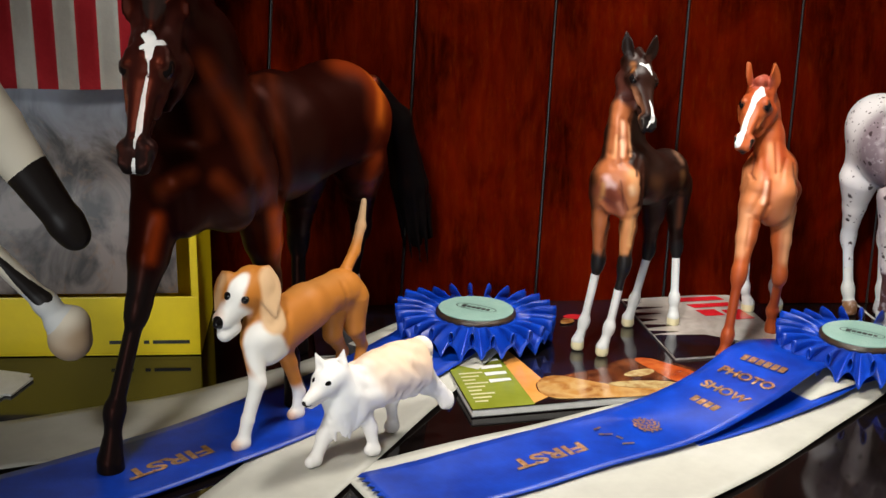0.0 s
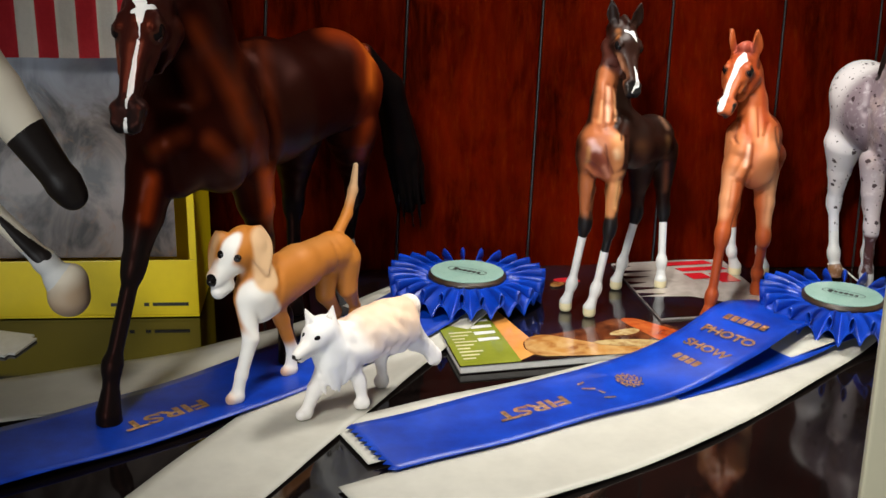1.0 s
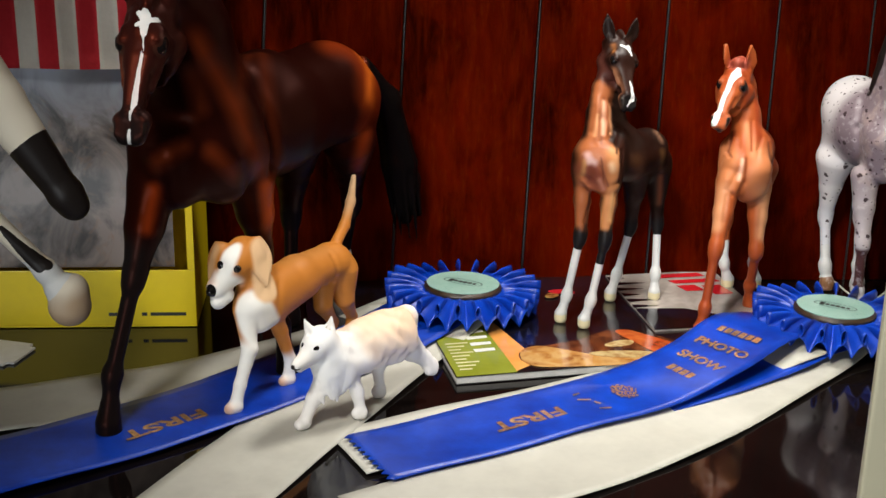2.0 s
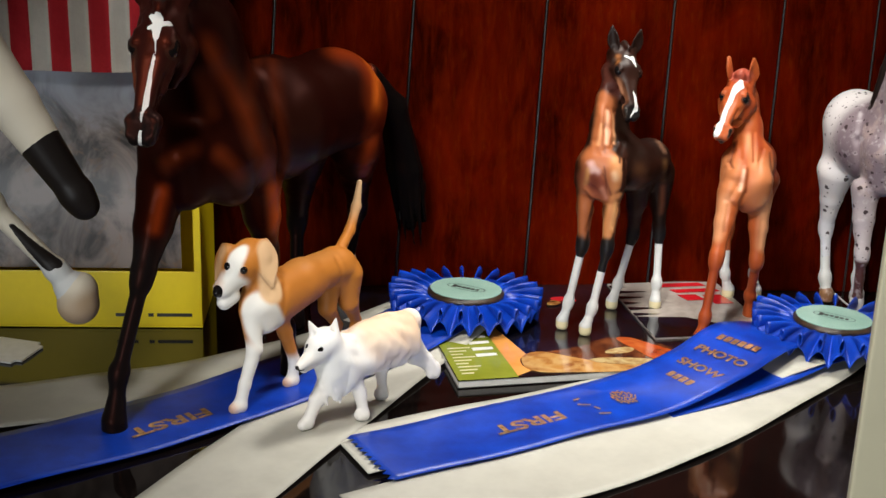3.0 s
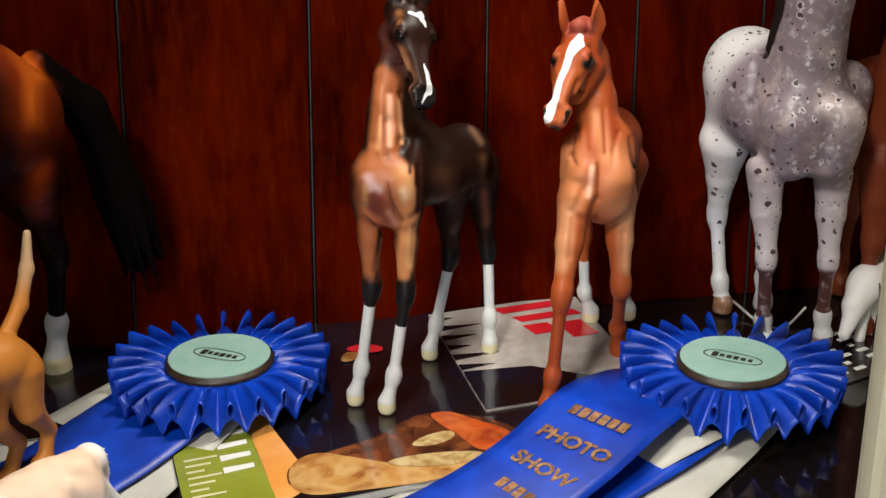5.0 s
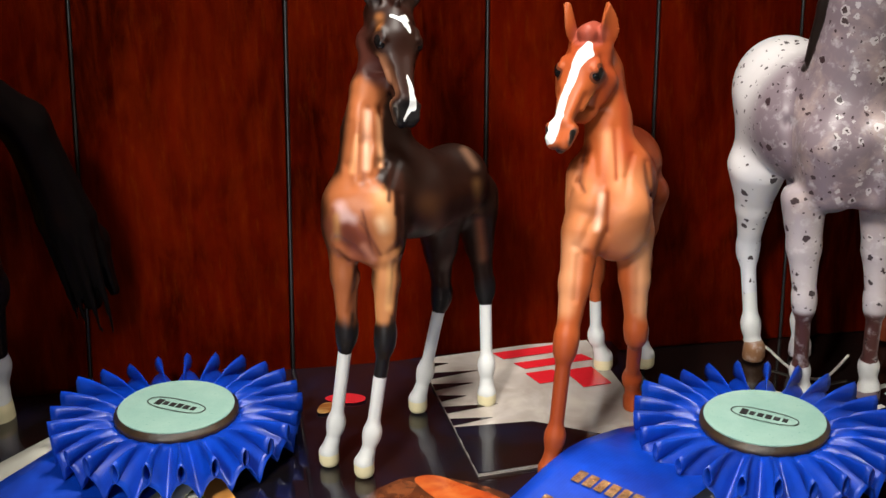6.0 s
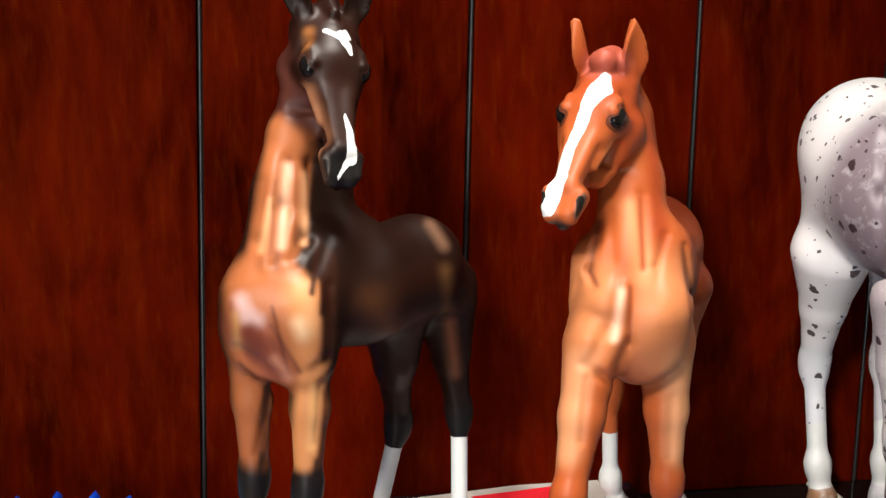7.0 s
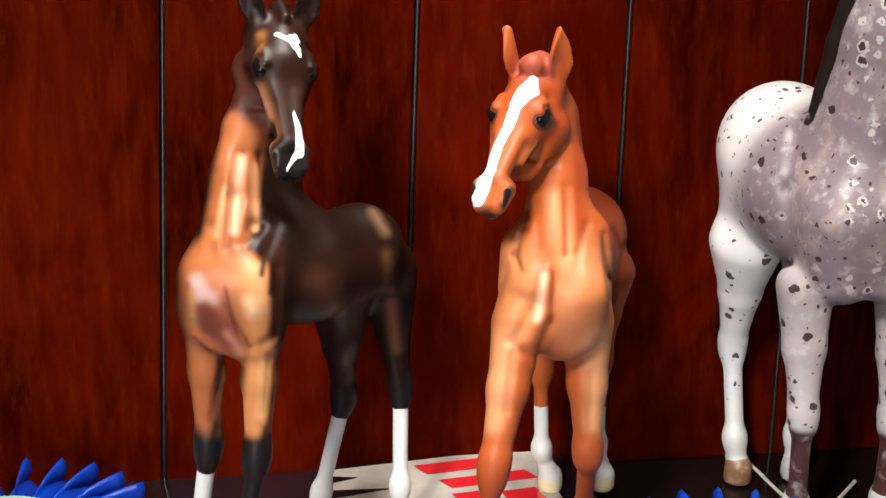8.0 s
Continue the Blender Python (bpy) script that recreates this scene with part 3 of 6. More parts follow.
    c.fold([(0.0460, -0.0740, 0.1190), (0.0410, -0.0740, 0.1120)], 0.0019, 0.00053, ahead, 0.024)
    c.fold([(0.0480, -0.0740, 0.1170), (0.0440, -0.0740, 0.1080)], 0.0019, 0.00053, ahead, 0.024)
    c.fold([(0.0340, -0.0900, 0.1020), (0.0400, -0.0900, 0.0900)], 0.0016, 0.00046, ahead, 0.024)
    c.fold([(0.0260, -0.0900, 0.0960), (0.0300, -0.0900, 0.0920), (0.0350, -0.0900, 0.0880)], 0.0018, 0.00047, ahead, 0.024)
    c.fold([(0.0400, -0.0900, 0.1070), (0.0420, -0.0900, 0.0950)], 0.0044, -0.0006, ahead, 0.024)
    c.fold([(0.0270, -0.0900, 0.1110), (0.0260, -0.0900, 0.1030)], 0.0044, -0.0005, ahead, 0.024)
    c.fold([(0.0330, -0.0900, 0.0860), (0.0290, -0.0900, 0.0690)], 0.0011, 0.00076, ahead, 0.024)
    c.fold([(0.0450, -0.0900, 0.0870), (0.0430, -0.0900, 0.0710)], 0.00092, 0.00051, ahead, 0.024)
    c.fold([(0.0480, -0.0900, 0.1110), (0.0470, -0.0900, 0.0930)], 0.0015, 0.00076, ahead, 0.024)
    # stubby mane and tail
    c.chain([(0.0515, -0.0435, 0.169), (0.0505, -0.0405, 0.153), (0.0525, -0.0455, 0.132), (0.0545, -0.054, 0.119)], (0.003, 0.0032, 0.003, 0.002), 0.002)
    c.chain([(0.0795, -0.0305, 0.1), (0.0835, -0.0285, 0.085), (0.086, -0.0285, 0.066)], (0.004, 0.005, 0.003), 0.003)
    slight = (0.006, 0.0054, 0.0045, 0.0031, 0.0038, 0.0032)
    for e, r, h in ((fr, FOAL_FORE, 0), (fl, slight, 0), (hl, FOAL_HIND, 1), (hr, FOAL_HIND, 1)):
        horse_leg(c, e, r, 0.0043, hind=h)
    poll, nose = (0.0498, -0.046, 0.1652), (0.0527, -0.0768, 0.1318)
    P = horse_head(c, poll, nose, (0.9, 0.43, 0), (0.34, 0.1, 1), (-0.16, 0.05, 1), m, ears=0.35, wide=1.24)
    c.add(P(-0.07, 0.08, 0), P(0.05, 0.15, 0), 0.0028, 0.0022, 0.002)
    out = P(0, -1, 0) - P(0, 0, 0)
    F = lambda l, w: P(l, 0.1, w)
    m["white"] += [(F(0.17, -0.05), F(0.21, 0.01), 0.0006, 0.0009, out, 0.004), (F(0.19, 0.02), F(0.25, 0.03), 0.0012, 0.0011, out, 0.004), (F(0.25, 0.04), F(0.31, 0.05), 0.0011, 0.0005, out, 0.004), (F(0.2, 0.05), F(0.16, 0.04), 0.0008, 0.0006, out, 0.004)]
    m["white"] += [(F(0.64, 0.01), F(0.76, 0.03), 0.0003, 0.0011, out, 0.006), (F(0.76, 0.03), F(0.88, 0.03), 0.0012, 0.0013, out, 0.007), (F(0.88, 0.02), F(0.98, -0.03), 0.0008, 0.0003, out, 0.009)]
    tops = (0.045, 0.0385, 0.0395, 0.039)
    for e, z in zip((fr, fl, hl, hr), tops):
        foot, knee = vec(*e[2]), vec(*e[1])
        m["white"].append((vec(*e[3]) + vec(0, 0, 0.0065), vec(*e[2]), 0.0062, 0.0062))
        m["white"].append((foot, foot + (knee - foot) * (z - 0.021) / (knee[2] - 0.021), 0.0062, 0.0062))
    warm, brown = (0.45, 0.18, 0.065), (0.022, 0.006, 0.003)
    p = [((0.056, -0.08, 0.1), (0.075, -0.06, 0.098), 0.006, 0.012, brown), ((0.05, -0.083, 0.112), (0.05, -0.083, 0.088), 0.002, 0.006, brown), ((0.046, -0.085, 0.118), (0.05, -0.075, 0.13), 0.001, 0.004, brown)]
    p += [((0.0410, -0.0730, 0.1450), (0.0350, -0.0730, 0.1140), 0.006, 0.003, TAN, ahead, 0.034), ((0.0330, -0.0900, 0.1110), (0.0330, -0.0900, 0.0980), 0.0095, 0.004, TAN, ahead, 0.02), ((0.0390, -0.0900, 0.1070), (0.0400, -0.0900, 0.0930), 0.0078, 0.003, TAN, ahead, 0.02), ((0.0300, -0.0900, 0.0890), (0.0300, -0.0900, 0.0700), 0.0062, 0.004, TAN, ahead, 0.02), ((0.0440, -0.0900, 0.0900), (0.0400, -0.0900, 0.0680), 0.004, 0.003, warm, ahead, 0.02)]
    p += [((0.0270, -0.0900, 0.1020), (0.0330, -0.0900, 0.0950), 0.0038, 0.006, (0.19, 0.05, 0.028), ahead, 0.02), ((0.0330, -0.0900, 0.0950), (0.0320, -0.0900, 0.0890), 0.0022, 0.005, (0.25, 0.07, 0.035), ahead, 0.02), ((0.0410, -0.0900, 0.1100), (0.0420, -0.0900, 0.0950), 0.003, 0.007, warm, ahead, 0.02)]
    # Crease shade along the carved folds put into the coat, plus umber streaks.
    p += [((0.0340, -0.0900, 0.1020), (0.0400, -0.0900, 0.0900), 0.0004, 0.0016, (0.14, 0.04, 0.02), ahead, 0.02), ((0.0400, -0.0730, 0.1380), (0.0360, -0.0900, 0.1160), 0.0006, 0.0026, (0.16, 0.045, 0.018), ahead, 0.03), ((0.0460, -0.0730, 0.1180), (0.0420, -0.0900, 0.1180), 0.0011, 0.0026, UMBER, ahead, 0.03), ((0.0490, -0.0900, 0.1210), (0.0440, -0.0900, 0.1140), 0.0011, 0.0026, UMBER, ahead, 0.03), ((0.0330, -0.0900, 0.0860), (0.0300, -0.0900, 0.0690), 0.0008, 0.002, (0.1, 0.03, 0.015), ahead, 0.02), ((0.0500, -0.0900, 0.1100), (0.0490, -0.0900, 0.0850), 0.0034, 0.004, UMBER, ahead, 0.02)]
    # Neck highlight bands, with dark lines between, put into the coat colour.
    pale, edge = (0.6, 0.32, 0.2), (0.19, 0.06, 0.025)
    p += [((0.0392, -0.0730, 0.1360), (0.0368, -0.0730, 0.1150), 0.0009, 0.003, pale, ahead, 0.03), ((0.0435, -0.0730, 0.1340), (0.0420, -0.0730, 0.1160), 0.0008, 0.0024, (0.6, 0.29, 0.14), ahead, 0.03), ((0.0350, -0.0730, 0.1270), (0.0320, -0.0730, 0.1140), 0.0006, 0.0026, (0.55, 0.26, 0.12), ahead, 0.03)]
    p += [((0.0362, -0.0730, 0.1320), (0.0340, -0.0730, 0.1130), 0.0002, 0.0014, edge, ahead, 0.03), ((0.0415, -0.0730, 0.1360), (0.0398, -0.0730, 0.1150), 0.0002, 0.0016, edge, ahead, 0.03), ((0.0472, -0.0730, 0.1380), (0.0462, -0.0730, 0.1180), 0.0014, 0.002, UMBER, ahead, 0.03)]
    # Pec and foreleg highlights and the chest's shaded edges, as colour.
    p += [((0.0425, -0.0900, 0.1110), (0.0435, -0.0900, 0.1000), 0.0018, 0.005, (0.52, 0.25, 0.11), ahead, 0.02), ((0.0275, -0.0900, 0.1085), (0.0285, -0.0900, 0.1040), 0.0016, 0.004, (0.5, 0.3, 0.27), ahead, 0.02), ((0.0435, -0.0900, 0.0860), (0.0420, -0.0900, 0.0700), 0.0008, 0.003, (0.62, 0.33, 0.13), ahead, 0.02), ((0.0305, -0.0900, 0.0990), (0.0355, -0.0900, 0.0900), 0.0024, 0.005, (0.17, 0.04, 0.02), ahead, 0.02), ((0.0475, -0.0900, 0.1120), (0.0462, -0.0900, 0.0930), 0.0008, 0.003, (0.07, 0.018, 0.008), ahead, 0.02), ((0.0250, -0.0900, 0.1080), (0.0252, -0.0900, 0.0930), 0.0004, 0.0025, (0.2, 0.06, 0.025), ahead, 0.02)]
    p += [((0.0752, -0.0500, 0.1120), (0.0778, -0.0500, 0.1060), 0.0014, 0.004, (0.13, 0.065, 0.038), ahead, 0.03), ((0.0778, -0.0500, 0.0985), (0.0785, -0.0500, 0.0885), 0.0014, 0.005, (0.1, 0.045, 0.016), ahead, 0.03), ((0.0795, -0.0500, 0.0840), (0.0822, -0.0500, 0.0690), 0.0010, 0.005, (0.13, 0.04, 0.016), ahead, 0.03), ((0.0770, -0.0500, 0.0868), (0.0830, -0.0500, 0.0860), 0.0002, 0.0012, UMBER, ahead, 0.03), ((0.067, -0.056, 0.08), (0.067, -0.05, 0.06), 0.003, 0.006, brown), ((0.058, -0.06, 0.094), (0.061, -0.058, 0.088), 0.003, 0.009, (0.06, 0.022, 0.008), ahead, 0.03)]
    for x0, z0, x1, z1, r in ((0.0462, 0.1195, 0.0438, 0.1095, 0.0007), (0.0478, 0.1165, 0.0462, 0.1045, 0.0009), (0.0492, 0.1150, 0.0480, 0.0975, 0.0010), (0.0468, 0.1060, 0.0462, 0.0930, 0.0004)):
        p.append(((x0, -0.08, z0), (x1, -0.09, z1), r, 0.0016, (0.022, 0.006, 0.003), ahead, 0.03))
    # More painted pec highlights, and shade drawn in the cut creases.
    p += [((0.0262, -0.09, 0.1050), (0.0262, -0.09, 0.0975), 0.0008, 0.003, (0.42, 0.2, 0.07), ahead, 0.02), ((0.0290, -0.09, 0.1050), (0.0310, -0.09, 0.1035), 0.0014, 0.004, (0.42, 0.26, 0.24), ahead, 0.02), ((0.0290, -0.09, 0.1005), (0.0302, -0.09, 0.0965), 0.0018, 0.004, (0.13, 0.028, 0.014), ahead, 0.02), ((0.0345, -0.09, 0.1065), (0.0372, -0.09, 0.0905), 0.0003, 0.0015, (0.09, 0.02, 0.008), ahead, 0.02), ((0.0345, -0.09, 0.0935), (0.0375, -0.09, 0.0885), 0.0010, 0.003, (0.4, 0.16, 0.1), ahead, 0.02), ((0.0405, -0.09, 0.1020), (0.0412, -0.09, 0.0995), 0.0014, 0.004, (0.6, 0.38, 0.22), ahead, 0.02), ((0.0262, -0.09, 0.0930), (0.0300, -0.09, 0.0885), 0.0003, 0.0016, (0.08, 0.02, 0.01), ahead, 0.02)]
    p += [((0.0320, -0.09, 0.0860), (0.0300, -0.09, 0.0660), 0.0006, 0.002, (0.1, 0.03, 0.012), ahead, 0.02), ((0.0462, -0.09, 0.0840), (0.0440, -0.09, 0.0660), 0.0008, 0.002, (0.09, 0.026, 0.01), ahead, 0.02), ((0.0300, -0.09, 0.0680), (0.0285, -0.09, 0.0590), 0.0006, 0.0022, SOOT, ahead, 0.02), ((0.0430, -0.09, 0.0665), (0.0420, -0.09, 0.0600), 0.0006, 0.0022, SOOT, ahead, 0.02)]
    p += [(P(0.1, -0.02, 0), P(0.7, 0, 0), 0.0085, 0.006, (0.02, 0.006, 0.0035)), (P(0.2, -0.18, -0.1), P(0.46, -0.18, -0.08), 0.0075, 0.004, (0.05, 0.012, 0.008))]
    p += [(P(0.15, 0.1, -0.12), P(0.24, 0.1, -0.14), 0.0012, 0.004, (0.3, 0.11, 0.03)), (P(0.48, 0.0, -0.12), P(0.74, 0.02, -0.09), 0.0022, 0.004, (0.24, 0.1, 0.05)), (P(0.3, -0.12, -0.2), P(0.45, -0.08, -0.18), 0.002, 0.006, (0.1, 0.03, 0.02)), (P(0.72, -0.03, -0.12), P(0.82, -0.04, -0.11), 0.0014, 0.003, (0.36, 0.17, 0.08))]
    for e in (fr, fl, hl, hr):
        p += [(e[1], (np.array(e[1]) + np.array(e[2])) / 2, 0.0062, 0.006, SOOT), (e[3], e[3], 0.0056, 0.002, HORN)]
    p += [(P(0.9, 0, 0), P(1, -0.05, 0), 0.0048, 0.004, SOOT), (P(0.9, 0.03, -0.1), P(0.96, -0.02, -0.1), 0.0016, 0.0012, (0.1, 0.085, 0.07))]
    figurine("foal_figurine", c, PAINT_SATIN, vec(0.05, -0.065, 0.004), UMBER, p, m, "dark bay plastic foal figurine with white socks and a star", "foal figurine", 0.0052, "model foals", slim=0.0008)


def chestnut_foal():
    c, m = Clay(0.0006), fresh()
    c.gain = 1.2
    fr = [(0.1115, -0.084, 0.09), (0.1025, -0.1, 0.0555), (0.098, -0.1045, 0.021), (0.0955, -0.107, 0.009)]
    fl = [(0.1325, -0.074, 0.085), (0.1335, -0.0785, 0.0465), (0.1365, -0.0645, 0.02), (0.138, -0.062, 0.009)]
    hr = [(0.129, -0.034, 0.085), (0.13, -0.027, 0.05), (0.131, -0.0275, 0.021), (0.1345, -0.0265, 0.009)]
    hl = [(0.148, -0.034, 0.085), (0.151, -0.022, 0.05), (0.15, -0.026, 0.021), (0.152, -0.0275, 0.009)]
    ahead = (0.21, 0.905, -0.36)
    c.add((0.1238, -0.0705, 0.0945), (0.133, -0.046, 0.0945), 0.0148, 0.0155).add((0.133, -0.046, 0.0945), (0.1385, -0.028, 0.095), 0.0155, 0.0152)
    c.add((0.1405, -0.028, 0.096), (0.142, -0.02, 0.086), 0.0155, 0.012)
    c.add((0.1155, -0.071, 0.107), (0.1125, -0.081, 0.088), 0.0078, 0.0075, 0.004).add((0.1325, -0.069, 0.108), (0.1325, -0.074, 0.086), 0.0082, 0.0072, 0.004)
    c.add((0.1165, -0.0815, 0.1), (0.1155, -0.0825, 0.086), 0.0078, 0.006, 0.004).add((0.1285, -0.0815, 0.098), (0.1285, -0.0805, 0.086), 0.0092, 0.0075, 0.004)
    c.add((0.1225, -0.082, 0.094), (0.1235, -0.079, 0.084), 0.0082, 0.007, 0.004)
    c.add((0.1245, -0.0705, 0.104), (0.1262, -0.0585, 0.124), 0.0128, 0.0083, 0.006).add((0.1262, -0.0585, 0.124), (0.1245, -0.0505, 0.142), 0.0083, 0.0078, 0.004)
    c.add((0.1305, -0.054, 0.11), (0.129, -0.0465, 0.138), 0.0075, 0.0058, 0.005)
    c.fold([(0.1270, -0.0660, 0.1220), (0.1280, -0.0660, 0.1030)], 0.0015, 0.0006, ahead, 0.024)
    c.fold([(0.1190, -0.0660, 0.1180), (0.1200, -0.0660, 0.1050)], 0.0013, 0.00036, ahead, 0.024)
    c.fold([(0.1330, -0.0660, 0.1110), (0.1310, -0.0660, 0.1030), (0.1310, -0.0660, 0.0940)], 0.0013, 0.0006, ahead, 0.024)
    c.fold([(0.1230, -0.0660, 0.1200), (0.1230, -0.0660, 0.1070)], 0.0037, -0.00054, ahead, 0.024)
    c.fold([(0.1170, -0.0660, 0.1170), (0.1160, -0.0660, 0.1100), (0.1140, -0.0660, 0.1030), (0.1150, -0.0660, 0.0990)], 0.0011, 0.00084, ahead, 0.024)
    c.fold([(0.1070, -0.0850, 0.1070), (0.1050, -0.0850, 0.0990)], 0.00088, 0.00048, ahead, 0.024)
    c.fold([(0.1170, -0.0850, 0.1070), (0.1160, -0.0850, 0.0970)], 0.0013, 0.00036, ahead, 0.024)
    c.fold([(0.1190, -0.0850, 0.1050), (0.1180, -0.0850, 0.0920), (0.1150, -0.0850, 0.0850)], 0.002, -0.0005, ahead, 0.024)
    c.fold([(0.1140, -0.0850, 0.0940), (0.1110, -0.0850, 0.0870)], 0.0014, 0.0005, ahead, 0.024)
    c.fold([(0.1200, -0.0850, 0.1050), (0.1200, -0.0850, 0.0910), (0.1170, -0.0850, 0.0840)], 0.0014, 0.00047, ahead, 0.024)
    c.fold([(0.1380, -0.0660, 0.1080), (0.1400, -0.0660, 0.0960), (0.1400, -0.0660, 0.0890)], 0.001, 0.00066, ahead, 0.024)
    c.fold([(0.1280, -0.0850, 0.0950), (0.1240, -0.0850, 0.0860)], 0.0063, -0.00096, ahead, 0.024)
    c.fold([(0.1090, -0.0850, 0.0990), (0.1100, -0.0850, 0.0930)], 0.005, -0.0006, ahead, 0.024)
    c.fold([(0.1090, -0.0850, 0.0860), (0.1130, -0.0850, 0.0830), (0.1170, -0.0850, 0.0810)], 0.0013, 0.0006, ahead, 0.024)
    c.fold([(0.1270, -0.0850, 0.0780), (0.1330, -0.0850, 0.0840)], 0.0013, 0.0006, ahead, 0.024)
    c.fold([(0.1100, -0.0850, 0.0820), (0.1090, -0.0850, 0.0660)], 0.0011, 0.0006, ahead, 0.024)
    c.fold([(0.1320, -0.0850, 0.0750), (0.1320, -0.0850, 0.0580)], 0.0011, 0.00048, ahead, 0.024)
    c.chain([(0.1275, -0.043, 0.153), (0.131, -0.041, 0.135), (0.136, -0.045, 0.118)], (0.003, 0.003, 0.002), 0.002)
    c.chain([(0.1425, -0.0105, 0.098), (0.143, -0.006, 0.08), (0.143, -0.005, 0.06)], (0.004, 0.0055, 0.003), 0.003)
    fat = tuple(1.1 * r for r in FOAL_FORE)
    for e, r, h in ((fr, fat, 0), (fl, fat, 0), (hr, FOAL_HIND, 1), (hl, FOAL_HIND, 1)):
        horse_leg(c, e, r, 0.0046, hind=h)
    poll, nose = (0.1212, -0.0525, 0.1495), (0.1012, -0.087, 0.1248)
    P = horse_head(c, poll, nose, (0.87, -0.48, 0), (0.06, 0.05, 1), (-0.24, 0.0, 1), m, ears=0.34, turn=(0.5, 2.6), wide=1.14)
    c.add(P(-0.04, 0.1, 0.01), P(0.04, 0.16, 0.0), 0.0045, 0.0042, 0.001).add(P(-0.05, 0.06, 0.05), P(0.0, 0.12, 0.06), 0.0036, 0.0034, 0.001).add(P(-0.03, 0.1, -0.04), P(0.03, 0.15, -0.04), 0.003, 0.003, 0.001)
    out = P(0, -1, 0) - P(0, 0, 0)
    F = lambda l, w: P(l, 0.1, w)
    m["white"] += [(F(0.14, 0.03), F(0.24, 0.03), 0.0012, 0.0028, out, 0.004), (F(0.24, 0.03), F(0.36, 0.0), 0.0029, 0.0019, out, 0.005), (F(0.36, 0.0), F(0.62, -0.03), 0.0017, 0.0014, out, 0.006), (F(0.62, -0.03), F(0.8, -0.03), 0.0014, 0.0019, out, 0.007), (F(0.8, -0.03), F(0.96, -0.045), 0.0022, 0.0018, out, 0.0075)]
    for e, z in ((hr, 0.033), (hl, 0.03)):
        foot, knee = vec(*e[2]), vec(*e[1])
        m["white"] += [(vec(*e[3]) + vec(0, 0, 0.0065), foot, 0.0065, 0.0065), (foot, foot + (knee - foot) * (z - 0.021) / 0.029, 0.0065, 0.005)]
    deep, rust, chest_highlight = (0.14, 0.02, 0.006), (0.27, 0.042, 0.01), (0.44, 0.15, 0.056)
    # Deep red back and rusty neck; the right flank's shade is coloured in.
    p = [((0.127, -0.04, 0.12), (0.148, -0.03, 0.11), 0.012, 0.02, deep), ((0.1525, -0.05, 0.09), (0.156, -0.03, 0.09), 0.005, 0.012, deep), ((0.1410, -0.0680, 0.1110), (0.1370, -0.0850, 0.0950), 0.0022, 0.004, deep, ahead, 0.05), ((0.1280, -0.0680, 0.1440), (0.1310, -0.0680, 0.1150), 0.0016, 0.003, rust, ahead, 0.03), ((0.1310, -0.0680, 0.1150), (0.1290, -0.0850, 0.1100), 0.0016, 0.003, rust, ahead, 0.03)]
    # Lighter tan of chest, neck and forelegs, with the peach highlights painted in.
    p += [((0.1080, -0.0850, 0.1070), (0.1100, -0.0850, 0.0930), 0.0075, 0.009, chest_highlight, ahead, 0.02), ((0.1300, -0.0850, 0.1050), (0.1290, -0.0850, 0.0880), 0.0085, 0.01, chest_highlight, ahead, 0.02), ((0.1235, -0.0680, 0.1200), (0.1235, -0.0850, 0.1080), 0.0022, 0.005, (0.52, 0.2, 0.085), ahead, 0.03), ((0.1075, -0.0850, 0.0860), (0.1050, -0.0850, 0.0640), 0.0036, 0.006, (0.52, 0.22, 0.1), ahead, 0.02), ((0.1340, -0.0850, 0.0840), (0.1350, -0.0850, 0.0600), 0.004, 0.006, (0.54, 0.24, 0.11), ahead, 0.02), ((0.1180, -0.0850, 0.1040), (0.1165, -0.0850, 0.0920), 0.0008, 0.003, (0.7, 0.4, 0.27), ahead, 0.02)]
    p += [(P(0.0, 0, 0), P(0.2, 0, 0), 0.01, 0.012, rust), (P(0.2, 0, 0.2), P(0.5, -0.1, 0.18), 0.004, 0.006, rust), (P(0.44, 0.02, 0.12), P(0.8, 0.0, 0.1), 0.0009, 0.003, (0.14, 0.03, 0.01)), (P(0.5, -0.03, 0.14), P(0.72, -0.04, 0.12), 0.0014, 0.003, (0.5, 0.19, 0.06))]
    # Thin dark strokes that paint shade into the neck and chest folds.
    p += [((0.1260, -0.0680, 0.1220), (0.1230, -0.0850, 0.1100), 0.0005, 0.0018, rust, ahead, 0.02), ((0.1200, -0.0850, 0.1050), (0.1200, -0.0850, 0.0910), 0.0005, 0.0016, (0.2, 0.04, 0.012), ahead, 0.02), ((0.1160, -0.0680, 0.1170), (0.1100, -0.0850, 0.1100), 0.0003, 0.0016, (0.14, 0.035, 0.018), ahead, 0.02), ((0.1100, -0.0850, 0.1100), (0.1120, -0.0850, 0.1060), 0.0003, 0.0016, (0.14, 0.035, 0.018), ahead, 0.02), ((0.1370, -0.0680, 0.1080), (0.1350, -0.0850, 0.0980), 0.0003, 0.0016, (0.16, 0.04, 0.015), ahead, 0.02)]
    p += [(fr[1], fr[3], 0.004, 0.008, rust), (fl[1], fl[3], 0.004, 0.008, rust), (hr[3], hr[3], 0.0058, 0.002, HORN), (hl[3], hl[3], 0.0058, 0.002, HORN)]
    p += [(P(-0.04, 0.1, 0.01), P(0.05, 0.16, 0.0), 0.006, 0.002, (0.3, 0.06, 0.035)), (P(0.93, -0.13, 0), P(1.0, -0.11, 0), 0.0034, 0.003, (0.04, 0.022, 0.02))]
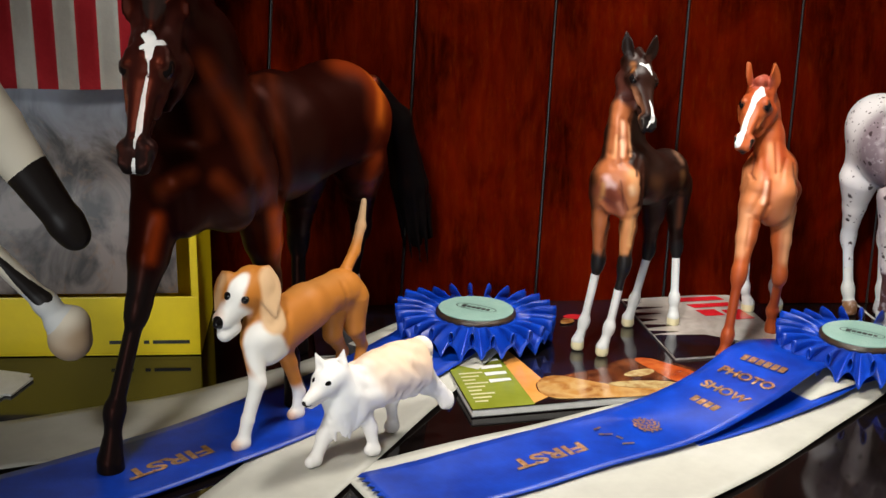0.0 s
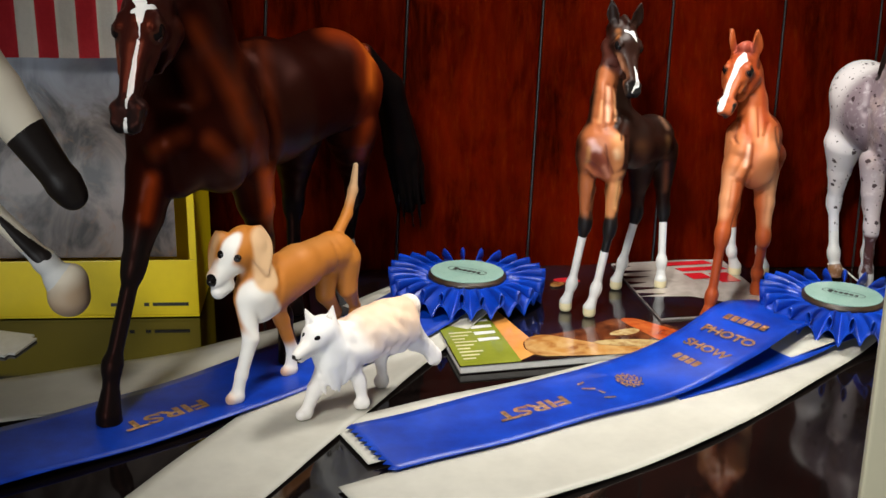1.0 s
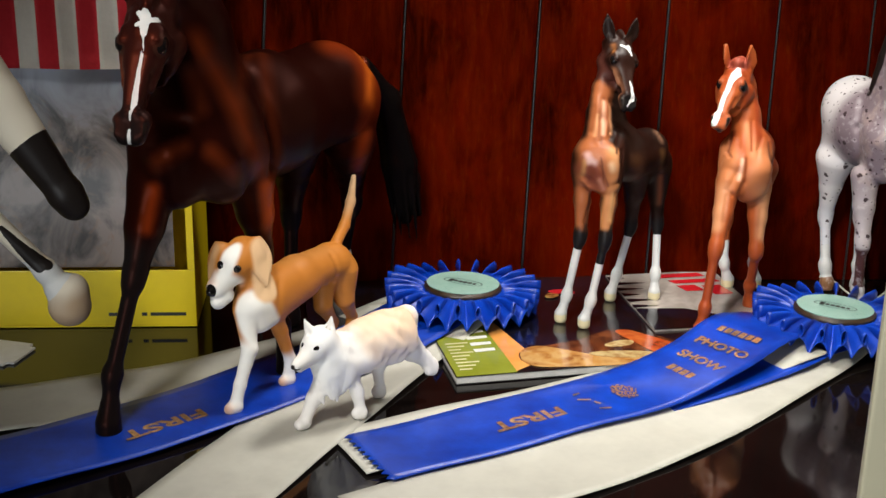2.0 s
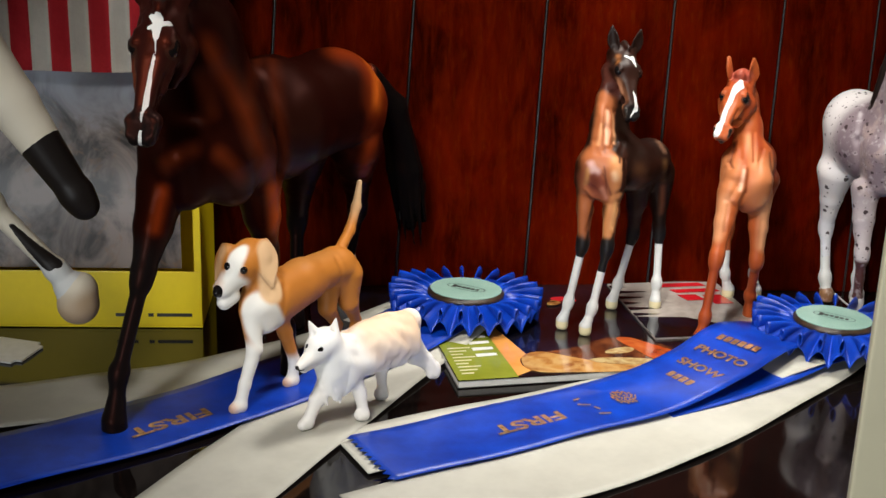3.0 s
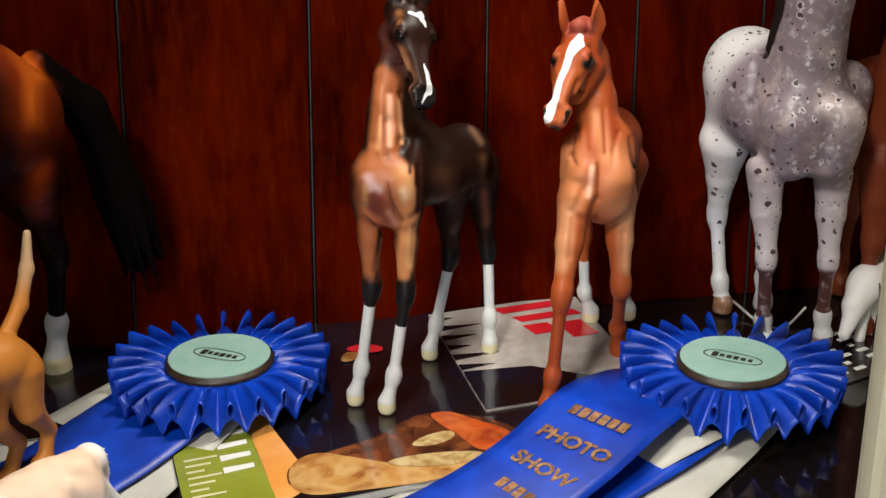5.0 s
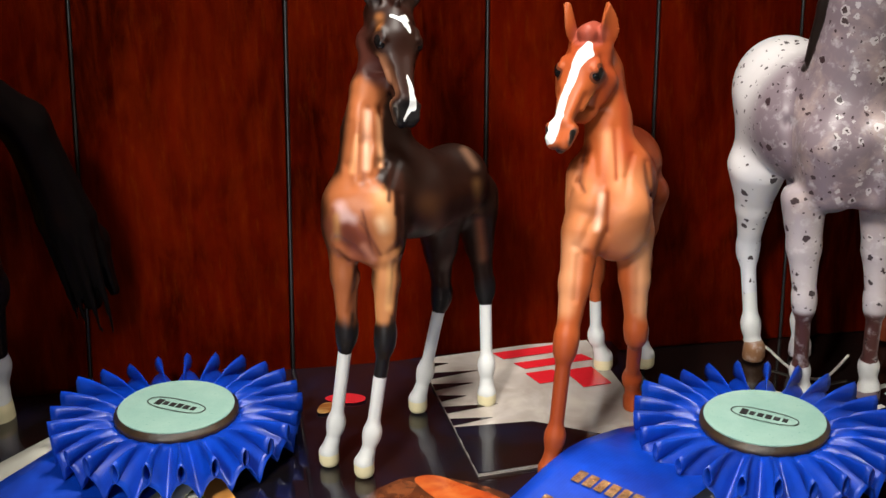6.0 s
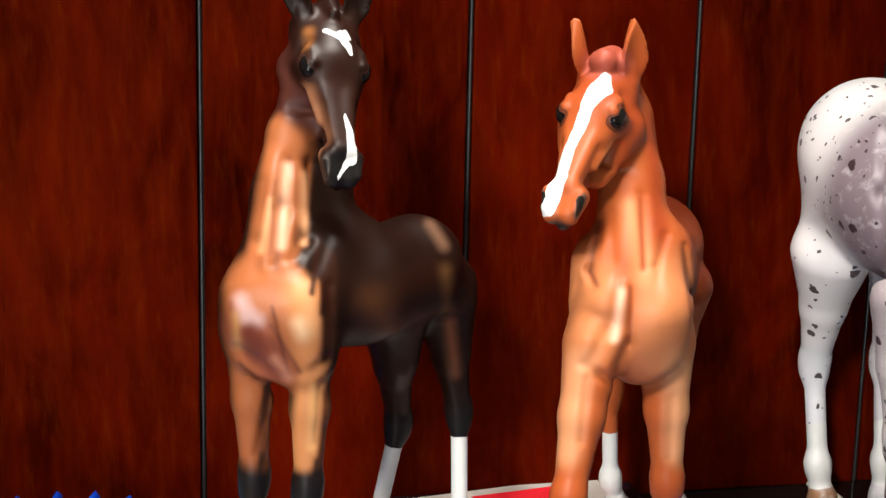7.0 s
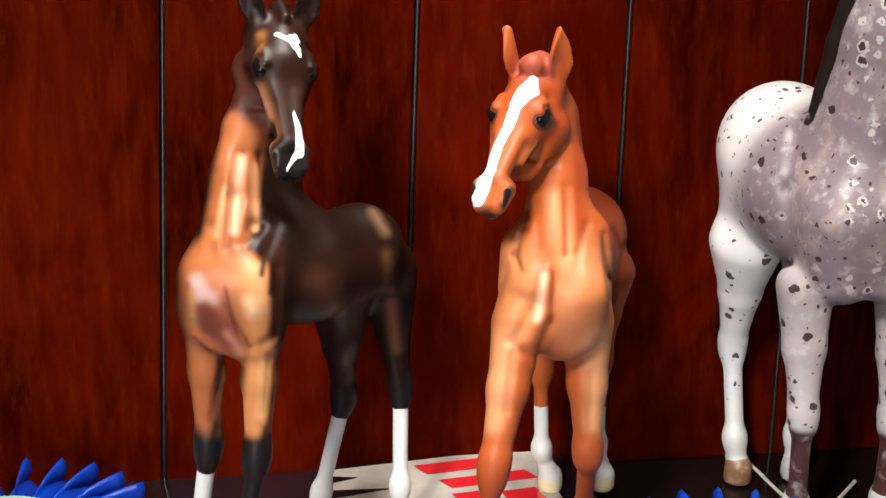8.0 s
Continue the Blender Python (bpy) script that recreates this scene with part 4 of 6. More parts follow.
    for w in (1, -1):
        p += [(P(0.9, 0.02, 0.12 * w), P(0.96, -0.02, 0.11 * w), 0.0022, 0.0014, (0.1, 0.07, 0.06)), (P(0.31, 0.05, 0.17 * w), P(0.4, 0.04, 0.17 * w), 0.0022, 0.002, (0.1, 0.025, 0.012))]
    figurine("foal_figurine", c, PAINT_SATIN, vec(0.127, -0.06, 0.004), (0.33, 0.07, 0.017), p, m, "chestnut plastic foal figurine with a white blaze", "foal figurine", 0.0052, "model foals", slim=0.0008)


def spotted_horse():
    c, m = Clay(0.0012), fresh()
    fr = [(0.1975, -0.06, 0.088), (0.2, -0.063, 0.046), (0.2025, -0.059, 0.014), (0.2035, -0.0605, 0.004)]
    fl = [(0.2285, -0.06, 0.084), (0.229, -0.063, 0.043), (0.2305, -0.06, 0.014), (0.231, -0.061, 0.004)]
    hr = [(0.194, -0.02, 0.088), (0.197, -0.007, 0.046), (0.197, -0.017, 0.015), (0.198, -0.02, 0.004)]
    hl = [(0.217, -0.02, 0.088), (0.22, -0.008, 0.046), (0.2185, -0.018, 0.015), (0.2185, -0.02, 0.004)]
    c.add((0.2145, -0.054, 0.107), (0.209, -0.034, 0.1115), 0.025, 0.026, 0.006).add((0.209, -0.034, 0.1125), (0.204, -0.0165, 0.1195), 0.025, 0.0215, 0.006)
    c.add((0.1975, -0.021, 0.115), (0.1945, -0.018, 0.09), 0.0145, 0.0112, 0.006).add((0.216, -0.02, 0.11), (0.217, -0.018, 0.09), 0.0155, 0.0115, 0.006)
    c.add((0.204, -0.067, 0.11), (0.205, -0.066, 0.094), 0.0125, 0.0105, 0.005).add((0.224, -0.067, 0.11), (0.2235, -0.066, 0.094), 0.0125, 0.0105, 0.005)
    c.add((0.2345, -0.048, 0.118), (0.2325, -0.052, 0.098), 0.0145, 0.0115, 0.006).add((0.222, -0.074, 0.112), (0.221, -0.071, 0.096), 0.012, 0.011, 0.006)
    c.cut((0.2145, -0.0825, 0.118), (0.2145, -0.08, 0.095), 0.002, 0.0016, 0.004)
    c.fold([(0.1910, -0.0600, 0.1370), (0.1900, -0.0600, 0.1190), (0.1930, -0.0600, 0.0950)], 0.002, 0.0016, (0.3, 0.88, -0.36), 0.03)
    c.add((0.2145, -0.052, 0.128), (0.217, -0.056, 0.162), 0.0182, 0.0142, 0.006).add((0.217, -0.056, 0.162), (0.2205, -0.054, 0.205), 0.0142, 0.0125, 0.005)
    c.chain([(0.2, -0.0475, 0.138), (0.2045, -0.0505, 0.158), (0.208, -0.0525, 0.175), (0.2145, -0.05, 0.2), (0.219, -0.046, 0.222)], (0.003, 0.0052, 0.0058, 0.0058, 0.0045), 0.0015)
    c.chain([(0.204, -0.004, 0.122), (0.205, 0.001, 0.105), (0.205, 0.001, 0.07)], (0.005, 0.006, 0.004), 0.003)
    fore, hind = (0.0098, 0.0075, 0.006, 0.0042, 0.0052, 0.0044), (0.0135, 0.0082, 0.0062, 0.0044, 0.0053, 0.0045)
    for e, r, h in ((fr, fore, 0), (fl, fore, 0), (hr, hind, 1), (hl, hind, 1)):
        horse_leg(c, e, r, 0.0058, hind=h)
    P = horse_head(c, (0.2215, -0.0525, 0.219), (0.231, -0.087, 0.168), (0.96, 0.26, 0), (0.2, 0, 1), (-0.2, 0, 1), m, ears=0.26, adult=True)
    pale, lilac, brown = (0.74, 0.71, 0.72), (0.2, 0.155, 0.175), (0.08, 0.03, 0.026)
    m["dark"] += [((0.199, -0.047, 0.137), (0.2065, -0.0525, 0.175), 0.0036, 0.0056), ((0.2065, -0.0525, 0.175), (0.218, -0.045, 0.222), 0.0056, 0.0062)]
    m["ring"] += [((0.225, -0.075, 0.09), (0.225, -0.065, 0.2), 0.024, 0.026)]
    for e in (fr, fl):
        k, f = vec(*e[1]), vec(*e[2])
        m["white"].append((f - vec(0, 0, 0.002), f - vec(0, 0, 0.004), 0.007, 0.007))
    for e in (hr, hl):
        m["white"].append((vec(*e[2]), vec(*e[2]) + vec(0, 0, 0.008), 0.0075, 0.007))
    p = [((0.196, -0.004, 0.135), (0.192, -0.01, 0.06), 0.031, 0.014, (0.66, 0.63, 0.63)), ((0.206, -0.03, 0.12), (0.204, -0.03, 0.1), 0.006, 0.016, (0.5, 0.36, 0.32)), (hr[1], hr[3], 0.012, 0.01, (0.6, 0.6, 0.63)), (hl[1], hl[3], 0.012, 0.01, (0.5, 0.48, 0.5)), ((0.222, -0.08, 0.12), (0.235, -0.075, 0.1), 0.006, 0.014, (0.36, 0.29, 0.28))]
    for e in (fr, fl):
        p += [(e[0], e[1], 0.008, 0.008, (0.52, 0.46, 0.47)), (np.array(e[1]) - vec(0, 0, 0.006), e[2], 0.0055, 0.002, brown)]
    p += [(hr[3], hr[3], 0.0068, 0.002, (0.24, 0.12, 0.06)), (P(0.75, 0, 0), P(1, 0, 0), 0.012, 0.01, (0.62, 0.6, 0.6))]
    figurine("horse_figurine", c, PAINT_SPOTTED, vec(0.212, -0.04, 0.0), lilac, p, m, "grey leopard-spotted plastic horse figurine with a black mane", "horse figurine", 0.0006, "model horses", slim=0.0013).location.x += 0.004


def bay_horse():
    c, m = Clay(0.0012), fresh()
    fr = [(-0.199, -0.183, 0.118), (-0.2075, -0.2, 0.0775), (-0.2195, -0.208, 0.03), (-0.222, -0.212, 0.005)]
    fl = [(-0.1555, -0.155, 0.112), (-0.151, -0.146, 0.072), (-0.142, -0.142, 0.028), (-0.139, -0.145, 0.005)]
    hr = [(-0.137, -0.075, 0.11), (-0.14, -0.055, 0.062), (-0.14, -0.066, 0.024), (-0.141, -0.071, 0.005)]
    hl = [(-0.106, -0.062, 0.11), (-0.104, -0.03, 0.062), (-0.11, -0.02, 0.024), (-0.112, -0.023, 0.005)]
    c.add((-0.178, -0.172, 0.135), (-0.15, -0.125, 0.138), 0.028, 0.031, 0.007).add((-0.15, -0.125, 0.138), (-0.12, -0.073, 0.139), 0.031, 0.029, 0.007)
    c.add((-0.12, -0.073, 0.14), (-0.111, -0.056, 0.13), 0.0275, 0.023, 0.007).add((-0.16, -0.148, 0.158), (-0.15, -0.125, 0.158), 0.0165, 0.015, 0.008)
    c.add((-0.188, -0.19, 0.136), (-0.187, -0.186, 0.118), 0.0145, 0.012, 0.005).add((-0.167, -0.183, 0.134), (-0.166, -0.178, 0.118), 0.0145, 0.012, 0.005)
    for e in (fr, fl):
        c.add((e[0][0] + 0.002, e[0][1] + 0.004, 0.145), e[0], 0.015, 0.0125, 0.006)
    for e in (hr, hl):
        c.add((e[0][0], e[0][1], 0.135), (e[0][0], e[0][1] + 0.004, 0.1), 0.019, 0.013, 0.006)
    c.add((-0.158, -0.172, 0.15), (-0.152, -0.158, 0.12), 0.011, 0.01, 0.005)
    c.cut((-0.1775, -0.2065, 0.14), (-0.177, -0.2, 0.115), 0.0022, 0.0018, 0.005).cut((-0.1475, -0.172, 0.17), (-0.1425, -0.16, 0.12), 0.0018, 0.0018, 0.006)
    c.add((-0.176, -0.168, 0.152), (-0.181, -0.185, 0.195), 0.0265, 0.021, 0.007).add((-0.181, -0.185, 0.192), (-0.188, -0.2, 0.213), 0.021, 0.0165, 0.006)
    c.chain([(-0.189, -0.206, 0.223), (-0.179, -0.172, 0.212), (-0.166, -0.152, 0.182)], (0.006, 0.008, 0.006), 0.004)
    c.chain([(-0.0985, -0.041, 0.148), (-0.084, -0.027, 0.125), (-0.0755, -0.018, 0.085), (-0.0705, -0.0155, 0.048)], (0.0075, 0.0095, 0.0105, 0.005), 0.005)
    c.chain([(-0.088, -0.022, 0.118), (-0.068, -0.012, 0.072), (-0.062, -0.0115, 0.05)], (0.005, 0.007, 0.003), 0.004)
    for k in range(9):
        a = 0.7 * k
        q = vec(0.006 * math.cos(a), 0.004 * math.sin(a), 0)
        c.chain([vec(-0.084, -0.027, 0.13) + q, vec(-0.0755, -0.019, 0.085) + 1.5 * q, vec(-0.0695, -0.0145, 0.05 - 0.002 * k) + 1.3 * q], (0.003, 0.0036, 0.0018), 0.0015)
    fore, hind = (0.0135, 0.0105, 0.0072, 0.0049, 0.0062, 0.0052), (0.0175, 0.0105, 0.0075, 0.005, 0.0062, 0.0053)
    for e, r, h in ((fr, fore, 0), (fl, fore, 0), (hr, hind, 1), (hl, hind, 1)):
        horse_leg(c, e, r, 0.0072, hind=h)
    P = horse_head(c, (-0.1905, -0.209, 0.2085), (-0.1975, -0.2525, 0.157), (1, -0.12, 0), (0.2, 0, 1), (-0.2, 0, 1), m, ears=0.26, adult=True)
    c.add(P(-0.02, 0.12, 0.0), P(0.14, 0.17, 0.02), 0.0065, 0.0035, 0.003)
    m["dark"].append((P(-0.1, 0.1, 0.0), P(0.06, 0.2, 0.02), 0.007, 0.003))
    out = P(0, -1, 0) - P(0, 0, 0)
    F = lambda l, w: P(l, 0.1, w)
    m["white"] += [(F(0.2, 0.02), F(0.33, 0.03), 0.0022, 0.0014, out, 0.006), (F(0.21, 0.09), F(0.27, -0.02), 0.0011, 0.0012, out, 0.006), (F(0.18, -0.03), F(0.26, 0.03), 0.0009, 0.0012, out, 0.006)]
    m["white"] += [(F(0.36, 0.03), F(0.56, 0.02), 0.0004, 0.0009, out, 0.009), (F(0.56, 0.02), F(0.78, 0.02), 0.0009, 0.0014, out, 0.009), (F(0.78, 0.02), F(0.88, 0.0), 0.0011, 0.0004, out, 0.01), (F(0.93, 0.0), F(1.0, 0.0), 0.0006, 0.0008, out, 0.012)]
    m["white"] += [(vec(*hl[3]) + vec(0, 0, 0.012), hl[2], 0.0085, 0.0085)]
    red, plum, ahead = (0.009, 0.0014, 0.0008), (0.02, 0.005, 0.004), (-0.06, 0.93, -0.36)
    hot_sheen, orange_sheen, rust, dim = (0.6, 0.125, 0.012), (0.38, 0.06, 0.008), (0.17, 0.021, 0.0035), (0.07, 0.011, 0.003)
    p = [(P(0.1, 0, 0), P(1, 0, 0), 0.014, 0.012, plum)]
    # Orange rim sheen of the rump and thigh, put into the coat colour.
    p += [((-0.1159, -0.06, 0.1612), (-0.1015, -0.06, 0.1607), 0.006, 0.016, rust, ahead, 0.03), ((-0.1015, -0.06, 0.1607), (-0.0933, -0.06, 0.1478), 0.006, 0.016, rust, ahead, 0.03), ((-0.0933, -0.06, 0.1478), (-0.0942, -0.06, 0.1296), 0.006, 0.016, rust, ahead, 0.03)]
    p += [((-0.1008, -0.06, 0.1591), (-0.0949, -0.06, 0.1478), 0.0012, 0.008, hot_sheen, ahead, 0.03), ((-0.0949, -0.06, 0.1478), (-0.0961, -0.06, 0.1262), 0.0012, 0.008, hot_sheen, ahead, 0.03)]
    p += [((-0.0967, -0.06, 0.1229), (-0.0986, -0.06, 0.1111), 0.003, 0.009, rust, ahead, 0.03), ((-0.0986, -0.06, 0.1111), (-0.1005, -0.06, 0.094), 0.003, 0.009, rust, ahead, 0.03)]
    # Reddish sheen streaks on shoulder, neck, chest and forearms, likewise painted in.
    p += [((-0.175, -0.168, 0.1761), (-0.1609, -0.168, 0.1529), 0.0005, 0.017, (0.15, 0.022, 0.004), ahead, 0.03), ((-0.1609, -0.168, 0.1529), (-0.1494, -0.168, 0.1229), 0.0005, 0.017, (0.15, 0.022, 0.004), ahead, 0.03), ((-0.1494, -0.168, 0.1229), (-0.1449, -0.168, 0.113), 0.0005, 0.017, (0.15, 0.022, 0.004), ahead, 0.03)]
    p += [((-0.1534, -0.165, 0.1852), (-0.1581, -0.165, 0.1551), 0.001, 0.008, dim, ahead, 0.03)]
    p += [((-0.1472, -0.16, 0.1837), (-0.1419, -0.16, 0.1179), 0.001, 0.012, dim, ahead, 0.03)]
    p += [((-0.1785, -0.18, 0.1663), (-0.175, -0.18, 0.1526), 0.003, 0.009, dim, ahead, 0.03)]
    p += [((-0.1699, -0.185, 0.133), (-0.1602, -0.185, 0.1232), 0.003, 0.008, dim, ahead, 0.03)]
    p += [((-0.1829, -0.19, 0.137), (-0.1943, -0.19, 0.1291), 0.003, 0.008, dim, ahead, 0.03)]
    p += [((-0.1967, -0.19, 0.1173), (-0.2008, -0.19, 0.0973), 0.002, 0.007, rust, ahead, 0.03)]
    p += [((-0.1472, -0.15, 0.1054), (-0.1453, -0.15, 0.0815), 0.003, 0.007, orange_sheen, ahead, 0.03)]
    p += [((-0.0955, -0.038, 0.147), (-0.088, -0.031, 0.135), 0.0088, 0.003, (0.003, 0.0025, 0.0025)), ((-0.085, -0.03, 0.13), (-0.068, -0.014, 0.05), 0.016, 0.006, (0.003, 0.0025, 0.0025)), (P(0.45, 0.02, -0.12), P(0.85, 0.0, -0.1), 0.002, 0.006, (0.13, 0.03, 0.012)), (P(0.1, 0.02, -0.18), P(0.3, 0.0, -0.18), 0.003, 0.008, (0.07, 0.014, 0.008))]
    for e in (fr, fl, hr, hl):
        p += [(np.array(e[1]) + vec(0, 0, 0.008), e[3], 0.011, 0.014, SOOT)]
    p += [(hl[3], hl[3], 0.0085, 0.002, HORN), (P(0.88, 0, 0), P(1.02, -0.05, 0), 0.008, 0.01, SOOT)]
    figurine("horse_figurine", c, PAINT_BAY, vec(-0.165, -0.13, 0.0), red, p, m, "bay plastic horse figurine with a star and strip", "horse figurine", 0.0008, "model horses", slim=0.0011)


def pinto_horse():
    c, m = Clay(0.0014), fresh()
    a = [(-0.29, -0.192, 0.2), (-0.2335, -0.197, 0.112), (-0.272, -0.162, 0.145), (-0.284, -0.158, 0.158)]
    b = [(-0.33, -0.2, 0.15), (-0.279, -0.2, 0.1155), (-0.247, -0.2, 0.0795), (-0.2385, -0.2, 0.0665)]
    c.add((-0.35, -0.17, 0.18), (-0.385, -0.15, 0.15), 0.032, 0.034, 0.007).add((-0.345, -0.18, 0.2), (-0.29, -0.192, 0.2), 0.024, 0.018, 0.007).add((-0.385, -0.15, 0.15), (-0.43, -0.12, 0.125), 0.034, 0.03, 0.007)
    c.add((-0.355, -0.175, 0.195), (-0.375, -0.18, 0.255), 0.024, 0.017, 0.007)
    fore, hind = (0.0135, 0.0115, 0.009, 0.0058, 0.0068, 0.0058), (0.019, 0.011, 0.008, 0.0054, 0.0065, 0.0056)
    horse_leg(c, a, (0.016, 0.013, 0.0095, 0.0062, 0.0068, 0.006), 0.008)
    horse_leg(c, b, fore, 0.0105)
    for x, y in ((-0.42, -0.15), (-0.43, -0.1)):
        horse_leg(c, [(x, y, 0.1), (x - 0.02, y + 0.01, 0.06), (x - 0.005, y - 0.005, 0.024), (x, y - 0.01, 0.005)], hind, 0.008, hind=1)
    c.chain([(-0.45, -0.11, 0.13), (-0.47, -0.1, 0.09), (-0.47, -0.1, 0.04)], (0.007, 0.01, 0.005), 0.005)
    P = horse_head(c, (-0.376, -0.185, 0.27), (-0.366, -0.225, 0.21), (0.95, 0.25, 0), (0.2, 0, 1), (-0.2, 0, 1), m, adult=True)
    m["dark"] += [((-0.248, -0.197, 0.136), (-0.234, -0.197, 0.112), 0.0125, 0.016), ((-0.244, -0.205, 0.145), (-0.242, -0.205, 0.14), 0.005, 0.007), ((-0.264, -0.21, 0.105), (-0.251, -0.21, 0.088), 0.0062, 0.0075), ((-0.252, -0.205, 0.0975), (-0.246, -0.205, 0.087), 0.0045, 0.004), ((-0.37, -0.19, 0.16), (-0.4, -0.18, 0.15), 0.03, 0.02)]
    m["white"] += [((-0.2535, -0.2, 0.0815), (-0.2455, -0.2, 0.0755), 0.0075, 0.0095), ((-0.262, -0.221, 0.0975), (-0.256, -0.222, 0.096), 0.0035, 0.0025)]
    figurine("horse_figurine", c, PAINT_SATIN, vec(-0.35, -0.15, 0.0), (0.68, 0.62, 0.5), [((-0.236, -0.2, 0.064), (-0.24, -0.2, 0.058), 0.012, 0.006, (0.42, 0.3, 0.19))], m, "black and white pinto horse figurine lifting its forelegs", "horse figurine", 0.0008, "model horses", slim=0.001)


def dog_leg(c, pts, radii, paw):
    c.chain(pts, radii, 0.002)
    c.add(np.array(pts[-1]) + vec(0, 0, 0.0), np.array(pts[-1]) + vec(-0.0022, -0.0022, -0.0003), paw, paw * 0.85, 0.0015)


def hound():
    c, m = Clay(0.0007), fresh()
    c.add((-0.1515, -0.171, 0.0555), (-0.134, -0.141, 0.056), 0.0125, 0.0108, 0.004).add((-0.134, -0.141, 0.056), (-0.1175, -0.112, 0.053), 0.0108, 0.011, 0.004)
    c.add((-0.1155, -0.109, 0.053), (-0.1115, -0.1045, 0.045), 0.0105, 0.0085, 0.003)
    c.add((-0.1545, -0.178, 0.054), (-0.152, -0.176, 0.047), 0.0095, 0.0085, 0.003)
    c.add((-0.152, -0.171, 0.064), (-0.157, -0.174, 0.074), 0.0088, 0.0085, 0.004)
    c.add((-0.158, -0.173, 0.079), (-0.1625, -0.179, 0.0765), 0.0098, 0.0092, 0.003)
    c.add((-0.1635, -0.18, 0.0735), (-0.1705, -0.1862, 0.0665), 0.0075, 0.0055, 0.003).add((-0.1665, -0.184, 0.062), (-0.17, -0.1865, 0.0595), 0.0045, 0.0042, 0.002)
    c.add((-0.1722, -0.189, 0.0665), (-0.1732, -0.1898, 0.0658), 0.0029, 0.0026, 0.0008)
    c.cut((-0.1735, -0.191, 0.0615), (-0.166, -0.19, 0.0625), 0.0009, 0.0007, 0.001)
    c.add((-0.149, -0.169, 0.0495), (-0.13, -0.137, 0.0515), 0.0108, 0.0092, 0.004).add((-0.1125, -0.1065, 0.05), (-0.11, -0.1075, 0.034), 0.0095, 0.006, 0.004)
    c.add((-0.153, -0.174, 0.0845), (-0.151, -0.1755, 0.08), 0.0034, 0.0034, 0.003).add((-0.1685, -0.1765, 0.084), (-0.1705, -0.178, 0.08), 0.0032, 0.003, 0.003)
    c.leaf((-0.1525, -0.1738, 0.0885), (-0.1468, -0.1805, 0.0645), 0.0078, 0.0017, (0.75, -0.65, 0.1), 0.12, 0.0015)
    c.leaf((-0.1695, -0.1755, 0.0865), (-0.1742, -0.1805, 0.068), 0.0062, 0.0016, (-0.8, -0.5, 0.1), 0.12, 0.0015)
    c.fold([(-0.147, -0.163, 0.062), (-0.15, -0.166, 0.048)], 0.0022, 0.0009, (-0.5, 0.8, 0), 0.02)
    c.fold([(-0.122, -0.118, 0.06), (-0.12, -0.117, 0.044)], 0.0022, 0.0009, (-0.8, 0.6, 0), 0.02)
    for e in ((-0.1598, -0.1883, 0.0768), (-0.1681, -0.1852, 0.078)):
        c.add(e, e, 0.0018, 0.0018, 0.0006)
        m["gloss"].append((e, e, 0.0021, 0.0021))
    m["gloss"].append(((-0.1722, -0.189, 0.0667), (-0.1735, -0.19, 0.0658), 0.0031, 0.0031))
    dog_leg(c, [(-0.1575, -0.181, 0.052), (-0.1555, -0.186, 0.034), (-0.1605, -0.1895, 0.016), (-0.163, -0.192, 0.0052)], (0.0062, 0.0042, 0.0033, 0.0036), 0.0042)
    dog_leg(c, [(-0.146, -0.168, 0.05), (-0.1415, -0.163, 0.034), (-0.137, -0.158, 0.016), (-0.138, -0.159, 0.005)], (0.006, 0.004, 0.0032, 0.0034), 0.004)
    dog_leg(c, [(-0.109, -0.107, 0.047), (-0.1085, -0.1075, 0.03), (-0.1045, -0.099, 0.016), (-0.107, -0.1035, 0.0052)], (0.0085, 0.0055, 0.0032, 0.0034), 0.004)
    dog_leg(c, [(-0.12, -0.113, 0.047), (-0.1205, -0.117, 0.03), (-0.115, -0.107, 0.016), (-0.119, -0.113, 0.0052)], (0.0085, 0.0052, 0.0032, 0.0034), 0.004)
    c.chain([(-0.1145, -0.102, 0.0585), (-0.1085, -0.094, 0.0685), (-0.105, -0.0885, 0.081), (-0.1033, -0.0855, 0.0945)], (0.0036, 0.0032, 0.0029, 0.0018), 0.002)
    tan, pale = (0.52, 0.185, 0.028), (0.84, 0.82, 0.77)
    p = [((-0.1535, -0.191, 0.058), (-0.147, -0.182, 0.04), 0.0108, 0.0035, pale), ((-0.1615, -0.182, 0.088), (-0.1668, -0.19, 0.075), 0.0042, 0.0025, pale), ((-0.166, -0.184, 0.068), (-0.171, -0.187, 0.06), 0.0082, 0.004, pale)]
    p += [((-0.1565, -0.187, 0.033), (-0.163, -0.191, 0.004), 0.0065, 0.006, pale), ((-0.138, -0.158, 0.016), (-0.138, -0.158, 0.004), 0.006, 0.006, pale), ((-0.1045, -0.087, 0.08), (-0.103, -0.085, 0.096), 0.004, 0.02, (0.68, 0.52, 0.32))]
    p += [((-0.1475, -0.1775, 0.083), (-0.146, -0.181, 0.064), 0.0072, 0.003, (0.76, 0.5, 0.28)), ((-0.171, -0.178, 0.083), (-0.1745, -0.181, 0.068), 0.0036, 0.004, (0.7, 0.4, 0.19)), ((-0.12, -0.12, 0.068), (-0.14, -0.15, 0.07), 0.004, 0.014, (0.42, 0.18, 0.045))]
    figurine("dog_figurine", c, PAINT_DOG, vec(-0.135, -0.145, 0.0), tan, p, m, "tan and white hound figurine with raised tail", "dog figurine", 0.0012, "model dogs", slim=0.0003)


